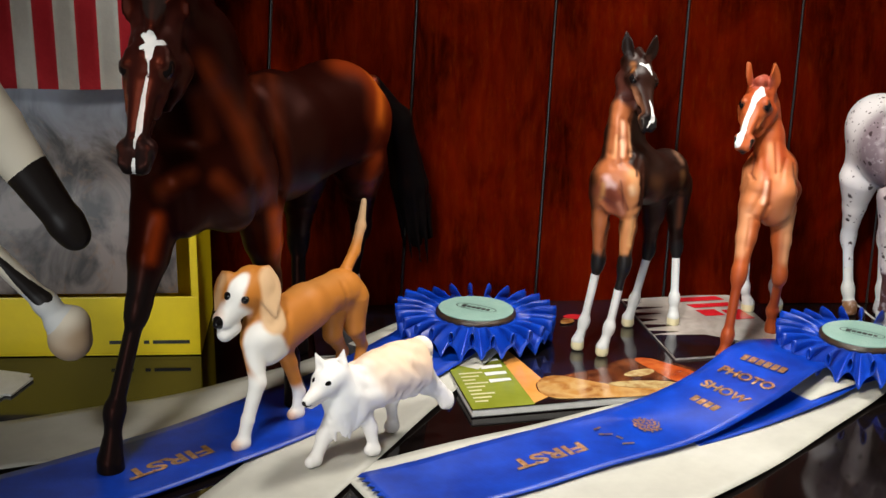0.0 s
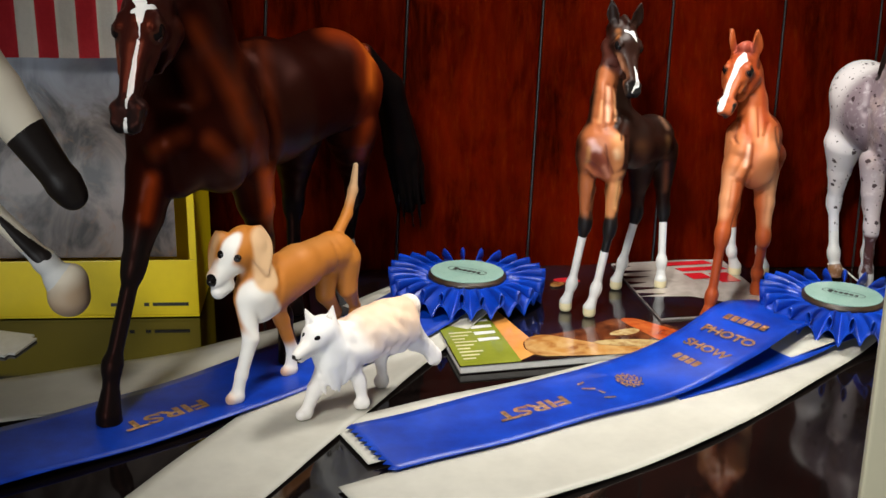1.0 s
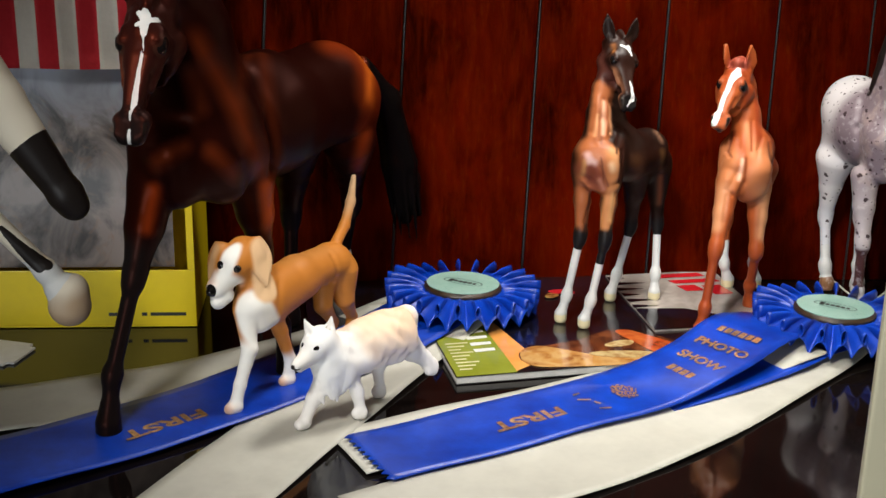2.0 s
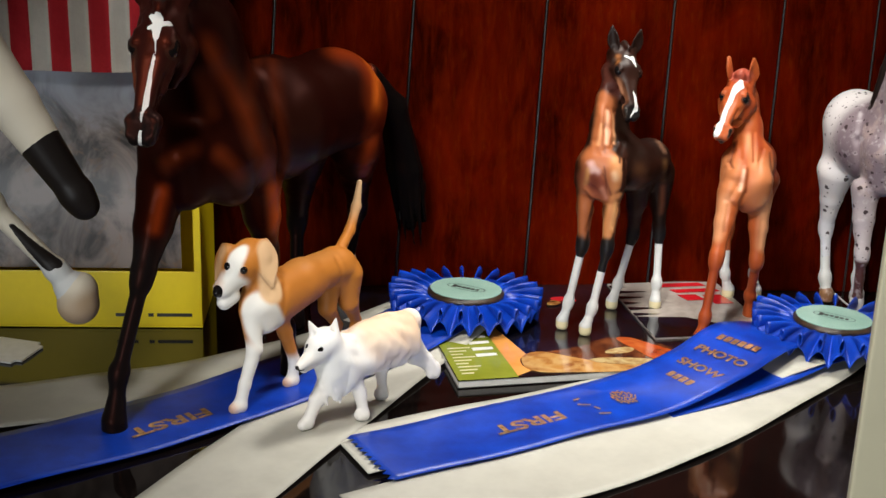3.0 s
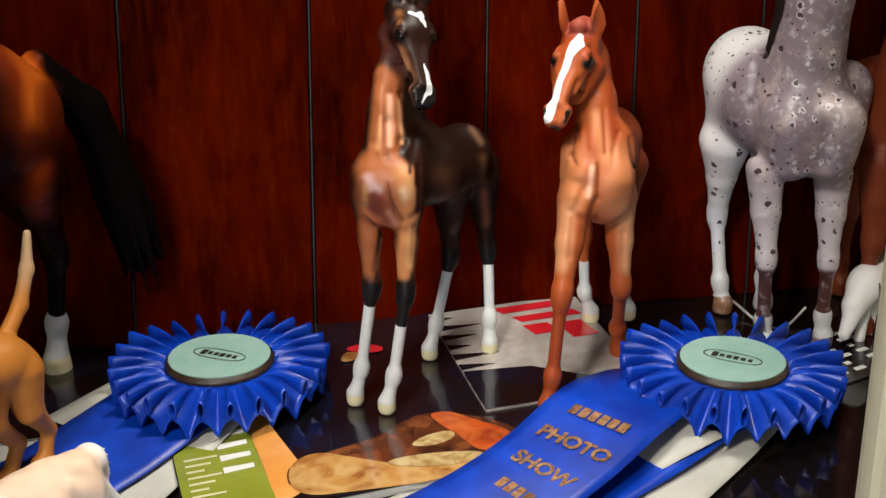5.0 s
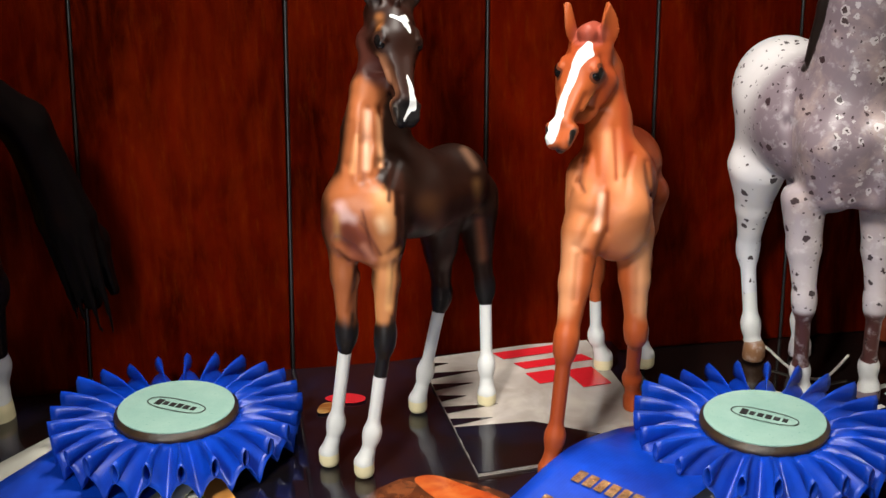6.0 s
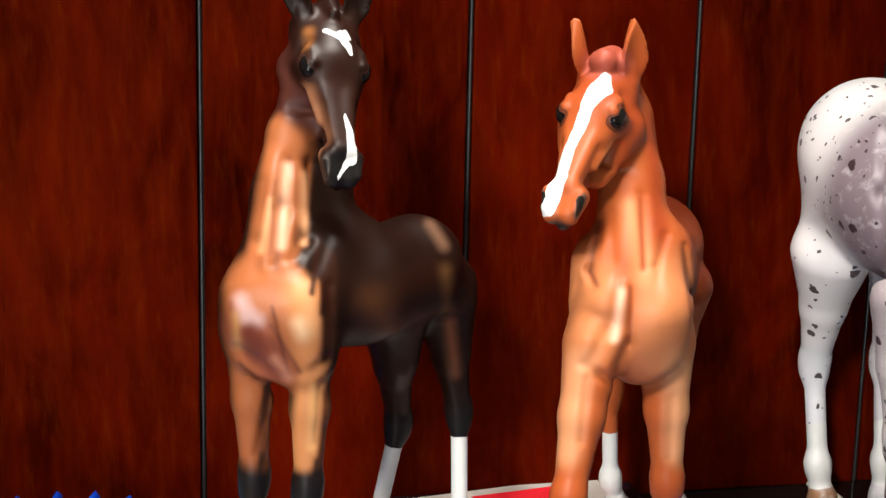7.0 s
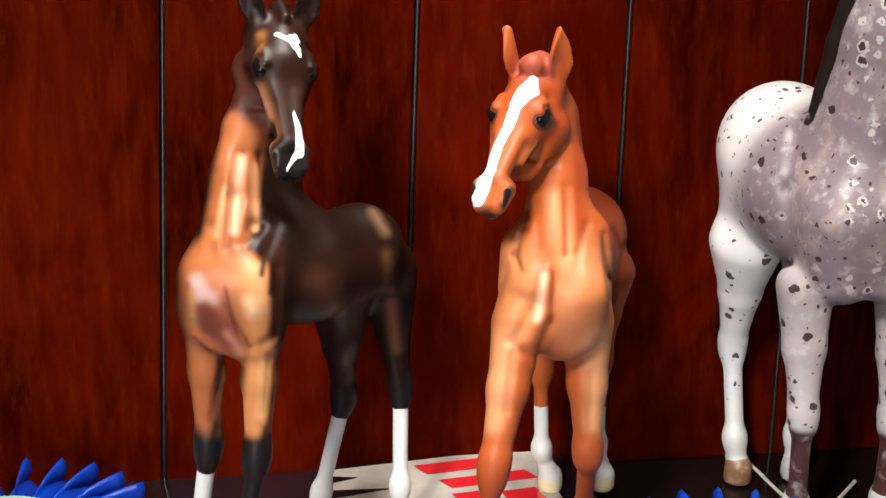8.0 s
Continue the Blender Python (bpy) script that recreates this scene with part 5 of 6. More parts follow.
def white_dog():
    c, m = Clay(0.0006), fresh()
    c.add((-0.1115, -0.195, 0.0305), (-0.0955, -0.1765, 0.034), 0.0122, 0.0108, 0.004).add((-0.0955, -0.1765, 0.0335), (-0.08, -0.1585, 0.032), 0.0108, 0.0112, 0.004)
    c.add((-0.1165, -0.2, 0.037), (-0.1125, -0.197, 0.026), 0.0112, 0.0098, 0.004).add((-0.116, -0.204, 0.03), (-0.113, -0.201, 0.021), 0.0075, 0.0062, 0.003)
    c.add((-0.1195, -0.2045, 0.0455), (-0.1225, -0.2085, 0.0445), 0.0082, 0.0072, 0.003)
    c.add((-0.124, -0.2105, 0.0425), (-0.1312, -0.2195, 0.0392), 0.0052, 0.0028, 0.0025).add((-0.125, -0.212, 0.0388), (-0.1295, -0.2175, 0.0368), 0.0032, 0.002, 0.0015)
    c.cut((-0.1325, -0.222, 0.0378), (-0.1235, -0.2155, 0.0383), 0.0005, 0.0005, 0.0008)
    for root, tip in (((-0.1245, -0.2055, 0.0505), (-0.1275, -0.2055, 0.0572)), ((-0.1155, -0.2015, 0.05), (-0.1145, -0.201, 0.0568))):
        c.add(root, tip, 0.0034, 0.0007, 0.0015)
        c.cut(np.array(root) + vec(-0.001, -0.0032, 0.0012), np.array(tip) + vec(-0.0008, -0.0022, -0.0015), 0.0014, 0.0006, 0.0008)
    for i in range(130):
        u, a = random.random(), random.random() * 6.28
        p = vec(-0.1165, -0.2, 0.0335) + vec(0.037, 0.042, -0.001) * u + vec(0.7 * math.cos(a), -0.65 * math.cos(a), math.sin(a)) * (0.0107 - 0.0012 * u)
        c.add(p, p + vec(0.0048, 0.0054, -0.0015 - 0.003 * abs(math.cos(a))), 0.0012, 0.0006, 0.0045)
    for i in range(70):
        a = -1.2 + 2.4 * random.random()
        p = vec(-0.1175, -0.2035, 0.037 - 0.018 * random.random()) + vec(0.006 * math.sin(a), -0.006 * math.cos(a), 0)
        c.add(p, p + vec(0.001, 0.0, -0.005), 0.0013, 0.0006, 0.0012)
    dog_leg(c, [(-0.118, -0.203, 0.026), (-0.1235, -0.206, 0.016), (-0.128, -0.2095, 0.0048)], (0.0052, 0.0038, 0.003), 0.0036)
    dog_leg(c, [(-0.106, -0.195, 0.025), (-0.1015, -0.194, 0.015), (-0.0995, -0.194, 0.0048)], (0.0052, 0.0036, 0.0028), 0.0036)
    dog_leg(c, [(-0.083, -0.162, 0.028), (-0.089, -0.159, 0.015), (-0.0875, -0.157, 0.0048)], (0.0068, 0.0034, 0.0026), 0.0034)
    dog_leg(c, [(-0.0765, -0.158, 0.03), (-0.0715, -0.149, 0.021), (-0.0625, -0.143, 0.0145), (-0.0588, -0.1405, 0.0115)], (0.0085, 0.0056, 0.0032, 0.003), 0.0034)
    c.chain([(-0.077, -0.153, 0.037), (-0.0735, -0.147, 0.0345), (-0.0715, -0.1445, 0.029)], (0.005, 0.0058, 0.0045), 0.003)
    for k in range(12):
        a = k * 0.52
        p = vec(-0.073, -0.1465, 0.0315) + vec(0.5 * math.cos(a), 0.5 * math.cos(a), math.sin(a)) * 0.0045
        c.add(p, p + vec(0.0035, 0.0042, -0.002 + 0.003 * math.sin(a)), 0.0019, 0.0006, 0.0009)
    for e in ((-0.1212, -0.2152, 0.0465), (-0.1282, -0.2118, 0.0468)):
        m["gloss"].append((e, vec(*e) + vec(-0.0012, -0.0008, -0.0002), 0.0011, 0.0009))
    m["dark"].append(((-0.1315, -0.2205, 0.0374), (-0.1245, -0.2172, 0.0388), 0.0005, 0.0005))
    m["dark"].append(((-0.1318, -0.2205, 0.0396), (-0.1325, -0.221, 0.0392), 0.0014, 0.0012))
    p = [((-0.08, -0.16, 0.036), (-0.1, -0.18, 0.036), 0.014, 0.011, (0.82, 0.58, 0.4)), ((-0.0705, -0.143, 0.0315), (-0.069, -0.142, 0.0285), 0.0032, 0.004, (0.16, 0.07, 0.03)), ((-0.118, -0.212, 0.048), (-0.112, -0.203, 0.02), 0.008, 0.008, (0.85, 0.85, 0.84))]
    dog = figurine("dog_figurine", c, PAINT_DOG, vec(-0.1, -0.18, 0.0), (0.83, 0.8, 0.76), p, m, "small white long-haired dog figurine running", "dog figurine", 0.0014, "model dogs", slim=0.0002)
    # the hindquarters swing round beside the chest, with the rump carried high
    for v in dog.data.vertices:
        u = max(0.0, (v.co.x + 0.0165) * 12.0 + (v.co.y + 0.02) * 13.5)
        v.co += Vector((-0.003 * u, -0.022 * u, 0.009 * u * min(1.0, max(0.0, v.co.z / 0.025))))


dark_foal(), chestnut_foal(), spotted_horse(), bay_horse(), pinto_horse(), hound(), white_dog()


# ---- rosettes and streamers ----
def strip(name, pts, width, mat, parent, thick=0.0004, pinked=False, lean=None, label=""):
    """A ribbon along a smooth run of points, standing across its length. pts: (x, y, z)."""
    pts = [Vector(p) for p in pts]
    n = 14
    line = []
    for i in range(len(pts) - 1):
        a, b, d, e = pts[max(i - 1, 0)], pts[i], pts[i + 1], pts[min(i + 2, len(pts) - 1)]
        for j in range(n):
            t = j / n
            line.append(0.5 * ((2 * b) + (d - a) * t + (2 * a - 5 * b + 4 * d - e) * t * t + (3 * b - a - 3 * d + e) * t**3))
    line.append(pts[-1])
    bm = bmesh.new()
    uv = bm.loops.layers.uv.new()
    across, rows, run = 10, [], 0.0
    for i, p in enumerate(line):
        ahead = line[min(i + 1, len(line) - 1)] - line[max(i - 1, 0)]
        side = Vector((-ahead.y, ahead.x, 0)).normalized()
        run += (p - line[i - 1]).length if i else 0
        row = []
        for j in range(across + 1):
            w = j / across - 0.5
            q = p + side * w * width
            q.z += 0.0004 * math.sin(run * 70 + 3 * w) + (lean or 0) * w * width
            row.append((bm.verts.new(q), run, w * width))
        rows.append(row)
    for r, s in zip(rows, rows[1:]):
        for j in range(across):
            f = bm.faces.new((r[j][0], r[j + 1][0], s[j + 1][0], s[j][0]))
            for loop, (_, u, v) in zip(f.loops, (r[j], r[j + 1], s[j + 1], s[j])):
                loop[uv].uv = (u, v)
    if pinked:
        last = rows[-1]
        ahead = (line[-1] - line[-2]).normalized()
        for j in range(across):
            tip = bm.verts.new((last[j][0].co + last[j + 1][0].co) / 2 + ahead * 0.0035)
            bm.faces.new((last[j][0], last[j + 1][0], tip))
    me = bpy.data.meshes.new(name)
    bm.to_mesh(me)
    bm.free()
    ob = finish(name, me, mat, parent)
    sol = ob.modifiers.new("thickness", "SOLIDIFY")
    sol.thickness, sol.offset = thick, 1
    runs[ob.name] = line
    return tagged(ob, label)


runs = {}


def on_strip(ob, share, across, turn):
    """The pose of a mark that lies on a ribbon, at a share of its run and metres across it."""
    line = runs[ob.name]
    i = min(int(share * (len(line) - 1)), len(line) - 2)
    ahead = (line[i + 1] - line[i]).normalized()
    side = Vector((-ahead.y, ahead.x, 0)).normalized()
    up = ahead.cross(side)
    up = -up if up.z < 0 else up
    m = Matrix((side, up.cross(side), up)).transposed().to_4x4()
    return Matrix.Translation(line[i] + side * across + up * 0.00046) @ m @ pose(0, 0, 0, 0, 0, turn)


def letters(text, size, mat, parent, matrix, name="lettering", label="", stretch=1.0):
    cu = bpy.data.curves.new(name, "FONT")
    cu.body, cu.size, cu.extrude, cu.align_x, cu.align_y = text, size, 0.00003, "CENTER", "CENTER"
    cu.offset = size * 0.03
    tmp = bpy.data.objects.new(name, cu)
    scene.collection.objects.link(tmp)
    me = bpy.data.meshes.new_from_object(tmp.evaluated_get(bpy.context.evaluated_depsgraph_get()))
    bpy.data.objects.remove(tmp)
    ob = finish(name, me, mat, parent, False)
    ob.matrix_local = matrix @ Matrix.Diagonal((stretch, 1, 1, 1))
    return tagged(ob, label)


def ruffle(radius, inner, pleats, parent):
    """Knife pleats of satin: flat loops laid round the button, one leaning over the next."""
    bm = bmesh.new()
    uv = bm.loops.layers.uv.new()
    steps, rings = pleats * 16, 10
    grid = []
    for i in range(steps):
        u = i / steps
        fold = (u * pleats) % 1.0
        jit = noise.noise((math.cos(u * 6.283) * 4, math.sin(u * 6.283) * 4, radius * 50))
        row = []
        for j in range(rings):
            r = j / (rings - 1)
            wave = math.sin(6.283 * fold) - 0.22 * math.sin(18.85 * fold)
            z = 0.0105 - 0.0036 * r * r + 0.0064 * r**0.8 * wave * (1 + 0.45 * jit)
            twist = (0.2 * math.cos(6.283 * fold) + 0.1 * math.sin(12.566 * fold)) * r / pleats * 6.283
            a = u * 6.283 + twist
            d = inner + (radius - inner) * r * (1 + 0.06 * jit + 0.03 * math.sin(6.283 * fold))
            row.append((bm.verts.new((d * math.cos(a), d * math.sin(a), z)), u * 3, r * 0.03))
        grid.append(row)
    for i in range(steps):
        p, q = grid[i], grid[(i + 1) % steps]
        for j in range(rings - 1):
            f = bm.faces.new((p[j][0], p[j + 1][0], q[j + 1][0], q[j][0]))
            for loop, (_, a, b) in zip(f.loops, (p[j], p[j + 1], q[j + 1], q[j])):
                loop[uv].uv = (a, b)
    me = bpy.data.meshes.new("ruffle")
    bm.to_mesh(me)
    bm.free()
    ob = finish("ruffle", me, BLUE, parent)
    sol = ob.modifiers.new("thickness", "SOLIDIFY")
    sol.thickness = 0.0004
    return ob


def disc(radius, z0, z1, bevel, segments=64):
    bm = bmesh.new()
    bmesh.ops.create_cone(bm, cap_ends=True, segments=segments, radius1=radius, radius2=radius, depth=z1 - z0, matrix=Matrix.Translation((0, 0, (z0 + z1) / 2)))
    if bevel:
        bmesh.ops.bevel(bm, geom=[e for e in bm.edges if abs(e.verts[0].co.z - e.verts[1].co.z) < 1e-7], offset=bevel, segments=2, affect="EDGES")
    return bm


def oval_ring(rx, ry, width, z):
    bm = bmesh.new()
    n = 48
    loops = []
    for k in (0, 1):
        loops.append([bm.verts.new(((rx - k * width) * math.copysign(abs(math.cos(6.283 * i / n)) ** 0.8, math.cos(6.283 * i / n)), (ry - k * width) * math.copysign(abs(math.sin(6.283 * i / n)) ** 0.8, math.sin(6.283 * i / n)), z)) for i in range(n)])
    for i in range(n):
        bm.faces.new((loops[0][i], loops[0][(i + 1) % n], loops[1][(i + 1) % n], loops[1][i]))
    return bm


def rosette(at, turn, tilt):
    ob = thing("award_rosette", at, "royal blue pleated satin rosette with a mint button", "rosette", "award rosettes")
    ruff = ruffle(0.0465, 0.0228, 25, ob)
    ruff.matrix_local = pose(0, 0, 0, tilt, 0, turn)
    rim = part("rim", disc(0.0232, 0.0085, 0.0135, 0.001), RIM, ob, "black rim with a gilt edge", True)
    face = part("button", disc(0.0218, 0.0135, 0.0141, 0.0002), MINT, ob, "mint green printed button")
    for o in (rim, face):
        o.matrix_local = pose(0, 0, 0, tilt, 0, turn)
    part("emblem_outline", oval_ring(0.0125, 0.0046, 0.0005, 0.0144), INK, face)
    for k, (w, h) in enumerate(((0.0026, 0.0042), (0.002, 0.0026), (0.0022, 0.0026), (0.0022, 0.003), (0.0022, 0.0026), (0.0018, 0.0026))):
        x = -0.0075 + k * 0.003
        part("emblem_bar", block(x - w / 2, -h / 2, 0.0142, x + w / 2, h / 2, 0.0144), INK, face)
    return ob


r1 = rosette((-0.038, -0.0585, 0.007), -30, -2.5)
r2 = rosette((0.1755, -0.1025, 0.007), -36, -2.5)
o1, o2 = Vector((-0.038, -0.0585, 0.006)), Vector((0.1755, -0.1025, 0.006))


def rel(pts, o):
    return [tuple(Vector(p) - o) for p in pts]


strip("streamer", rel([(-0.05, -0.05, 0.008), (-0.11, -0.098, 0.001), (-0.175, -0.143, 0.0007), (-0.245, -0.172, 0.0007), (-0.34, -0.2, 0.0007)], o1), 0.052, WHITE_SATIN, r1, label="ivory satin streamer")
strip("streamer", rel([(-0.045, -0.07, 0.008), (-0.078, -0.115, 0.002), (-0.122, -0.19, 0.0008), (-0.158, -0.255, 0.0008), (-0.205, -0.34, 0.0008)], o1), 0.054, WHITE_SATIN, r1, label="ivory satin streamer")
b1 = strip("streamer", rel([(-0.05, -0.065, 0.01), (-0.09, -0.105, 0.004), (-0.14, -0.152, 0.0022), (-0.204, -0.205, 0.0022), (-0.265, -0.243, 0.0022), (-0.34, -0.285, 0.0022)], o1), 0.055, BLUE, r1, label="royal blue satin streamer with gold lettering")
strip("streamer", rel([(0.15, -0.12, 0.008), (0.09, -0.145, 0.001), (0.03, -0.174, 0.0007), (-0.04, -0.205, 0.0007), (-0.108, -0.235, 0.0007)], o2), 0.048, WHITE_SATIN, r2, label="ivory satin streamer")
strip("streamer", rel([(0.185, -0.1, 0.008), (0.15, -0.13, 0.002), (0.1, -0.175, 0.0012), (0.05, -0.217, 0.0012), (-0.01, -0.255, 0.0012), (-0.1, -0.3, 0.0012)], o2), 0.052, WHITE_SATIN, r2, label="ivory satin streamer")
strip("streamer", rel([(0.17, -0.112, 0.007), (0.15, -0.121, 0.0065), (0.124, -0.1375, 0.0045), (0.088, -0.159, 0.0026), (0.05, -0.176, 0.0016)], o2), 0.046, BLUE, r2, label="royal blue satin streamer")
b2 = strip("streamer", rel([(0.153, -0.1, 0.005), (0.138, -0.108, 0.0115), (0.118, -0.1255, 0.0162), (0.087, -0.151, 0.0108), (0.05, -0.1735, 0.0048), (0.0, -0.198, 0.0036), (-0.05, -0.2225, 0.003), (-0.096, -0.244, 0.003)], o2), 0.0495, BLUE, r2, pinked=True, label="royal blue satin streamer with gold lettering")


# ---- magazines ----
def gloss_cover(name, colours, scale, seed, coat=0.8):
    """A glossy printed cover of soft coloured shapes."""
    m = Nodes(name, 0.18, 0, coat, 0.04)
    where = m.place((1, 1, 1))
    shift = m.node("ShaderNodeMapping", 0, {"Vector": where, "Location": (seed, seed * 0.37, 0)})
    base = colours[0]
    value = None
    for i, col in enumerate(colours[1:]):
        blob = m.noise(m.node("ShaderNodeMapping", 0, {"Vector": shift, "Location": (i * 3.1, i * 1.7, 0)}), scale * (1 + 0.4 * i), 3, 0.5, 0.8)
        mask = m.ramp(blob, 0.4, 0.66, (0, 0, 0), (1, 1, 1))
        value = m.mix(mask, value if value else base, col)
    m.colour(value if value else base)
    return m.mat


GREEN = plain("olive_green_print", (0.2, 0.23, 0.02), (0.27, 0.31, 0.04), 30, 0.2, 0, 0.7)
NIGHT = gloss_cover("night_photo_print", [(0.004, 0.003, 0.003), (0.012, 0.004, 0.003), (0.006, 0.006, 0.014)], 24, 2.3)
ORANGE = plain("orange_print", (0.65, 0.26, 0.05), (0.75, 0.36, 0.1), 40, 0.2, 0, 0.7)
SAND = gloss_cover("sand_photo_print", [(0.42, 0.2, 0.05), (0.22, 0.07, 0.015), (0.5, 0.3, 0.11)], 70, 5.1)
RUST = gloss_cover("rust_photo_print", [(0.4, 0.06, 0.01), (0.2, 0.025, 0.008), (0.5, 0.13, 0.03)], 60, 1.2)
GREY = gloss_cover("grey_photo_print", [(0.4, 0.36, 0.33), (0.48, 0.43, 0.38), (0.32, 0.28, 0.25)], 45, 8.4)
RED = plain("red_print", (0.5, 0.012, 0.02), (0.6, 0.02, 0.03), 50, 0.2, 0, 0.7)
CHALK_WARM = plain("pale_yellow_print", (0.6, 0.55, 0.3), (0.72, 0.68, 0.42), 60, 0.25, 0, 0.6)
CHALK_WARM_DIM = gloss_cover("straw_photo_print", [(0.42, 0.3, 0.13), (0.5, 0.38, 0.18), (0.3, 0.17, 0.06)], 130, 4.4)
BROWN = gloss_cover("brown_photo_print", [(0.1, 0.025, 0.008), (0.2, 0.06, 0.02), (0.03, 0.01, 0.006)], 90, 6.2)
CHALK = plain("white_print", (0.72, 0.72, 0.68), (0.8, 0.8, 0.76), 50, 0.25, 0, 0.6)


def sheet_of(points, z, thick=0.0002):
    bm = bmesh.new()
    lower, upper = [bm.verts.new((x, y, z)) for x, y in points], [bm.verts.new((x, y, z + thick)) for x, y in points]
    bm.faces.new(lower[::-1]), bm.faces.new(upper)
    for i in range(len(points)):
        j = (i + 1) % len(points)
        bm.faces.new((lower[i], lower[j], upper[j], upper[i]))
    return bm


def soft_outline(points, rounds=3):
    """Rounds a closed outline by cutting its corners."""
    for _ in range(rounds):
        points = [q for a, b in zip(points, points[1:] + points[:1]) for q in ((0.75 * a[0] + 0.25 * b[0], 0.75 * a[1] + 0.25 * b[1]), (0.25 * a[0] + 0.75 * b[0], 0.25 * a[1] + 0.75 * b[1]))]
    return points


def magazine(at, turn, w, d, h, cover, label):
    ob = thing("magazine", at, label, "magazine", "magazines on the shelf", turn)
    part("page_block", block(0.0006, 0.0006, 0.0003, w - 0.0006, d - 0.0006, h - 0.0003, 0.0002, 1), PAPER, ob)
    part("front_cover", block(0, 0, h - 0.0003, w, d, h, 0.0001, 1), cover, ob)
    part("back_cover", block(0, 0, 0, w, d, 0.0003, 0, 1), cover, ob)
    return ob


A = magazine((-0.0495, -0.1595, 0.0003), 9, 0.216, 0.138, 0.0045, NIGHT, "glossy magazine with a dark photo cover and olive strip")
top_of = 0.0046
part("title_strip", sheet_of([(0.0005, 0.0005), (0.034, 0.0005), (0.03, 0.137), (0.0005, 0.137)], top_of), GREEN, A)
part("picture", sheet_of([(0.034, 0.002), (0.05, 0.012), (0.036, 0.09), (0.031, 0.09)], top_of), ORANGE, A)
for k, (pts, mat) in enumerate((([(0.0401, 0.0269), (0.0565, 0.0316), (0.0812, 0.036), (0.0915, 0.0435), (0.1055, 0.0489), (0.1253, 0.0378), (0.1394, 0.02), (0.1257, 0.0021), (0.0892, 0.0019), (0.0403, 0.0057)], BROWN), ([(0.0415, 0.0275), (0.0546, 0.0343), (0.0677, 0.0249), (0.0826, 0.0139), (0.1017, 0.0086), (0.1165, 0.0057), (0.0981, -0.0021), (0.0687, 0.001), (0.0401, 0.0048)], SAND), ([(0.1048, 0.0469), (0.1143, 0.046), (0.1218, 0.0357), (0.1345, 0.0216), (0.1275, 0.0102), (0.1161, 0.0119), (0.1125, 0.0246), (0.1072, 0.0372)], RUST), ([(0.0898, 0.0248), (0.0982, 0.0304), (0.1094, 0.0315), (0.1115, 0.0265), (0.1021, 0.0217)], CHALK_WARM_DIM), ([(0.0756, 0.0162), (0.0893, 0.0187), (0.1164, 0.0129), (0.118, 0.0062), (0.0958, 0.0065)], CHALK_WARM_DIM), ([(0.0851, 0.1146), (0.0946, 0.1166), (0.1034, 0.1104), (0.1005, 0.1052), (0.0893, 0.109)], RED), ([(0.0802, 0.1021), (0.085, 0.1115), (0.0926, 0.1069), (0.0877, 0.1015)], SAND))):
    part("picture", sheet_of(soft_outline(pts), top_of + 0.0001 * (k + 1)), mat, A)
for pts in ([(0.008, 0.07), (0.016, 0.062), (0.028, 0.068), (0.027, 0.084), (0.019, 0.09), (0.015, 0.08)], [(0.02, 0.098), (0.028, 0.094), (0.028, 0.112), (0.023, 0.118)]):
    part("picture", sheet_of(pts, top_of + 0.0003), CHALK_WARM, A)
for k in range(9):
    part("print_bar", sheet_of([(0.004, 0.008 + 0.0044 * k), (0.011 + 0.003 * ((k * 7) % 3), 0.008 + 0.0044 * k), (0.011 + 0.003 * ((k * 7) % 3), 0.0092 + 0.0044 * k), (0.004, 0.0092 + 0.0044 * k)], top_of + 0.0003), CHALK_WARM, A)
for k in range(4):
    part("title_bar", sheet_of([(0.018, 0.03 + 0.009 * k), (0.03, 0.031 + 0.009 * k), (0.03, 0.034 + 0.009 * k), (0.018, 0.034 + 0.009 * k)], top_of + 0.0003), CHALK, A)

B = magazine((0.071, -0.1, 0.0049), 7, 0.074, 0.094, 0.0012, GREY, "thin glossy leaflet with a grey photo and red title")
top_of = 0.0013
for k in range(9):
    y = 0.006 + 0.0098 * k
    part("picture", sheet_of([(-0.0002, y), (0.016 + 0.006 * math.sin(k * 2.1), y + 0.002), (-0.0002, y + 0.0055)], top_of), NIGHT, B)
part("picture", sheet_of([(0.0, 0.0), (0.07, 0.0), (0.03, 0.03), (0.0, 0.034)], top_of + 0.0001), NIGHT, B)
for x, y, w, h in ((0.034, 0.083, 0.03, 0.0065), (0.04, 0.072, 0.03, 0.006), (0.042, 0.058, 0.012, 0.01), (0.058, 0.05, 0.012, 0.016)):
    part("title_bar", sheet_of([(x, y), (x + w, y), (x + w - 0.003, y + h), (x - 0.003, y + h)], top_of + 0.0002), RED, B)
C = magazine((-0.13, -0.084, 0.0003), 4, 0.19, 0.075, 0.003, NIGHT, "dark glossy magazine lying against the back boards")
for x, y, w, h, mat in ((0.128, 0.035, 0.012, 0.006, RED), (0.14, 0.028, 0.016, 0.02, ORANGE)):
    part("picture", sheet_of([(x, y), (x + w, y + 0.002), (x + w - 0.003, y + h), (x, y + h)], 0.0031), mat, C)


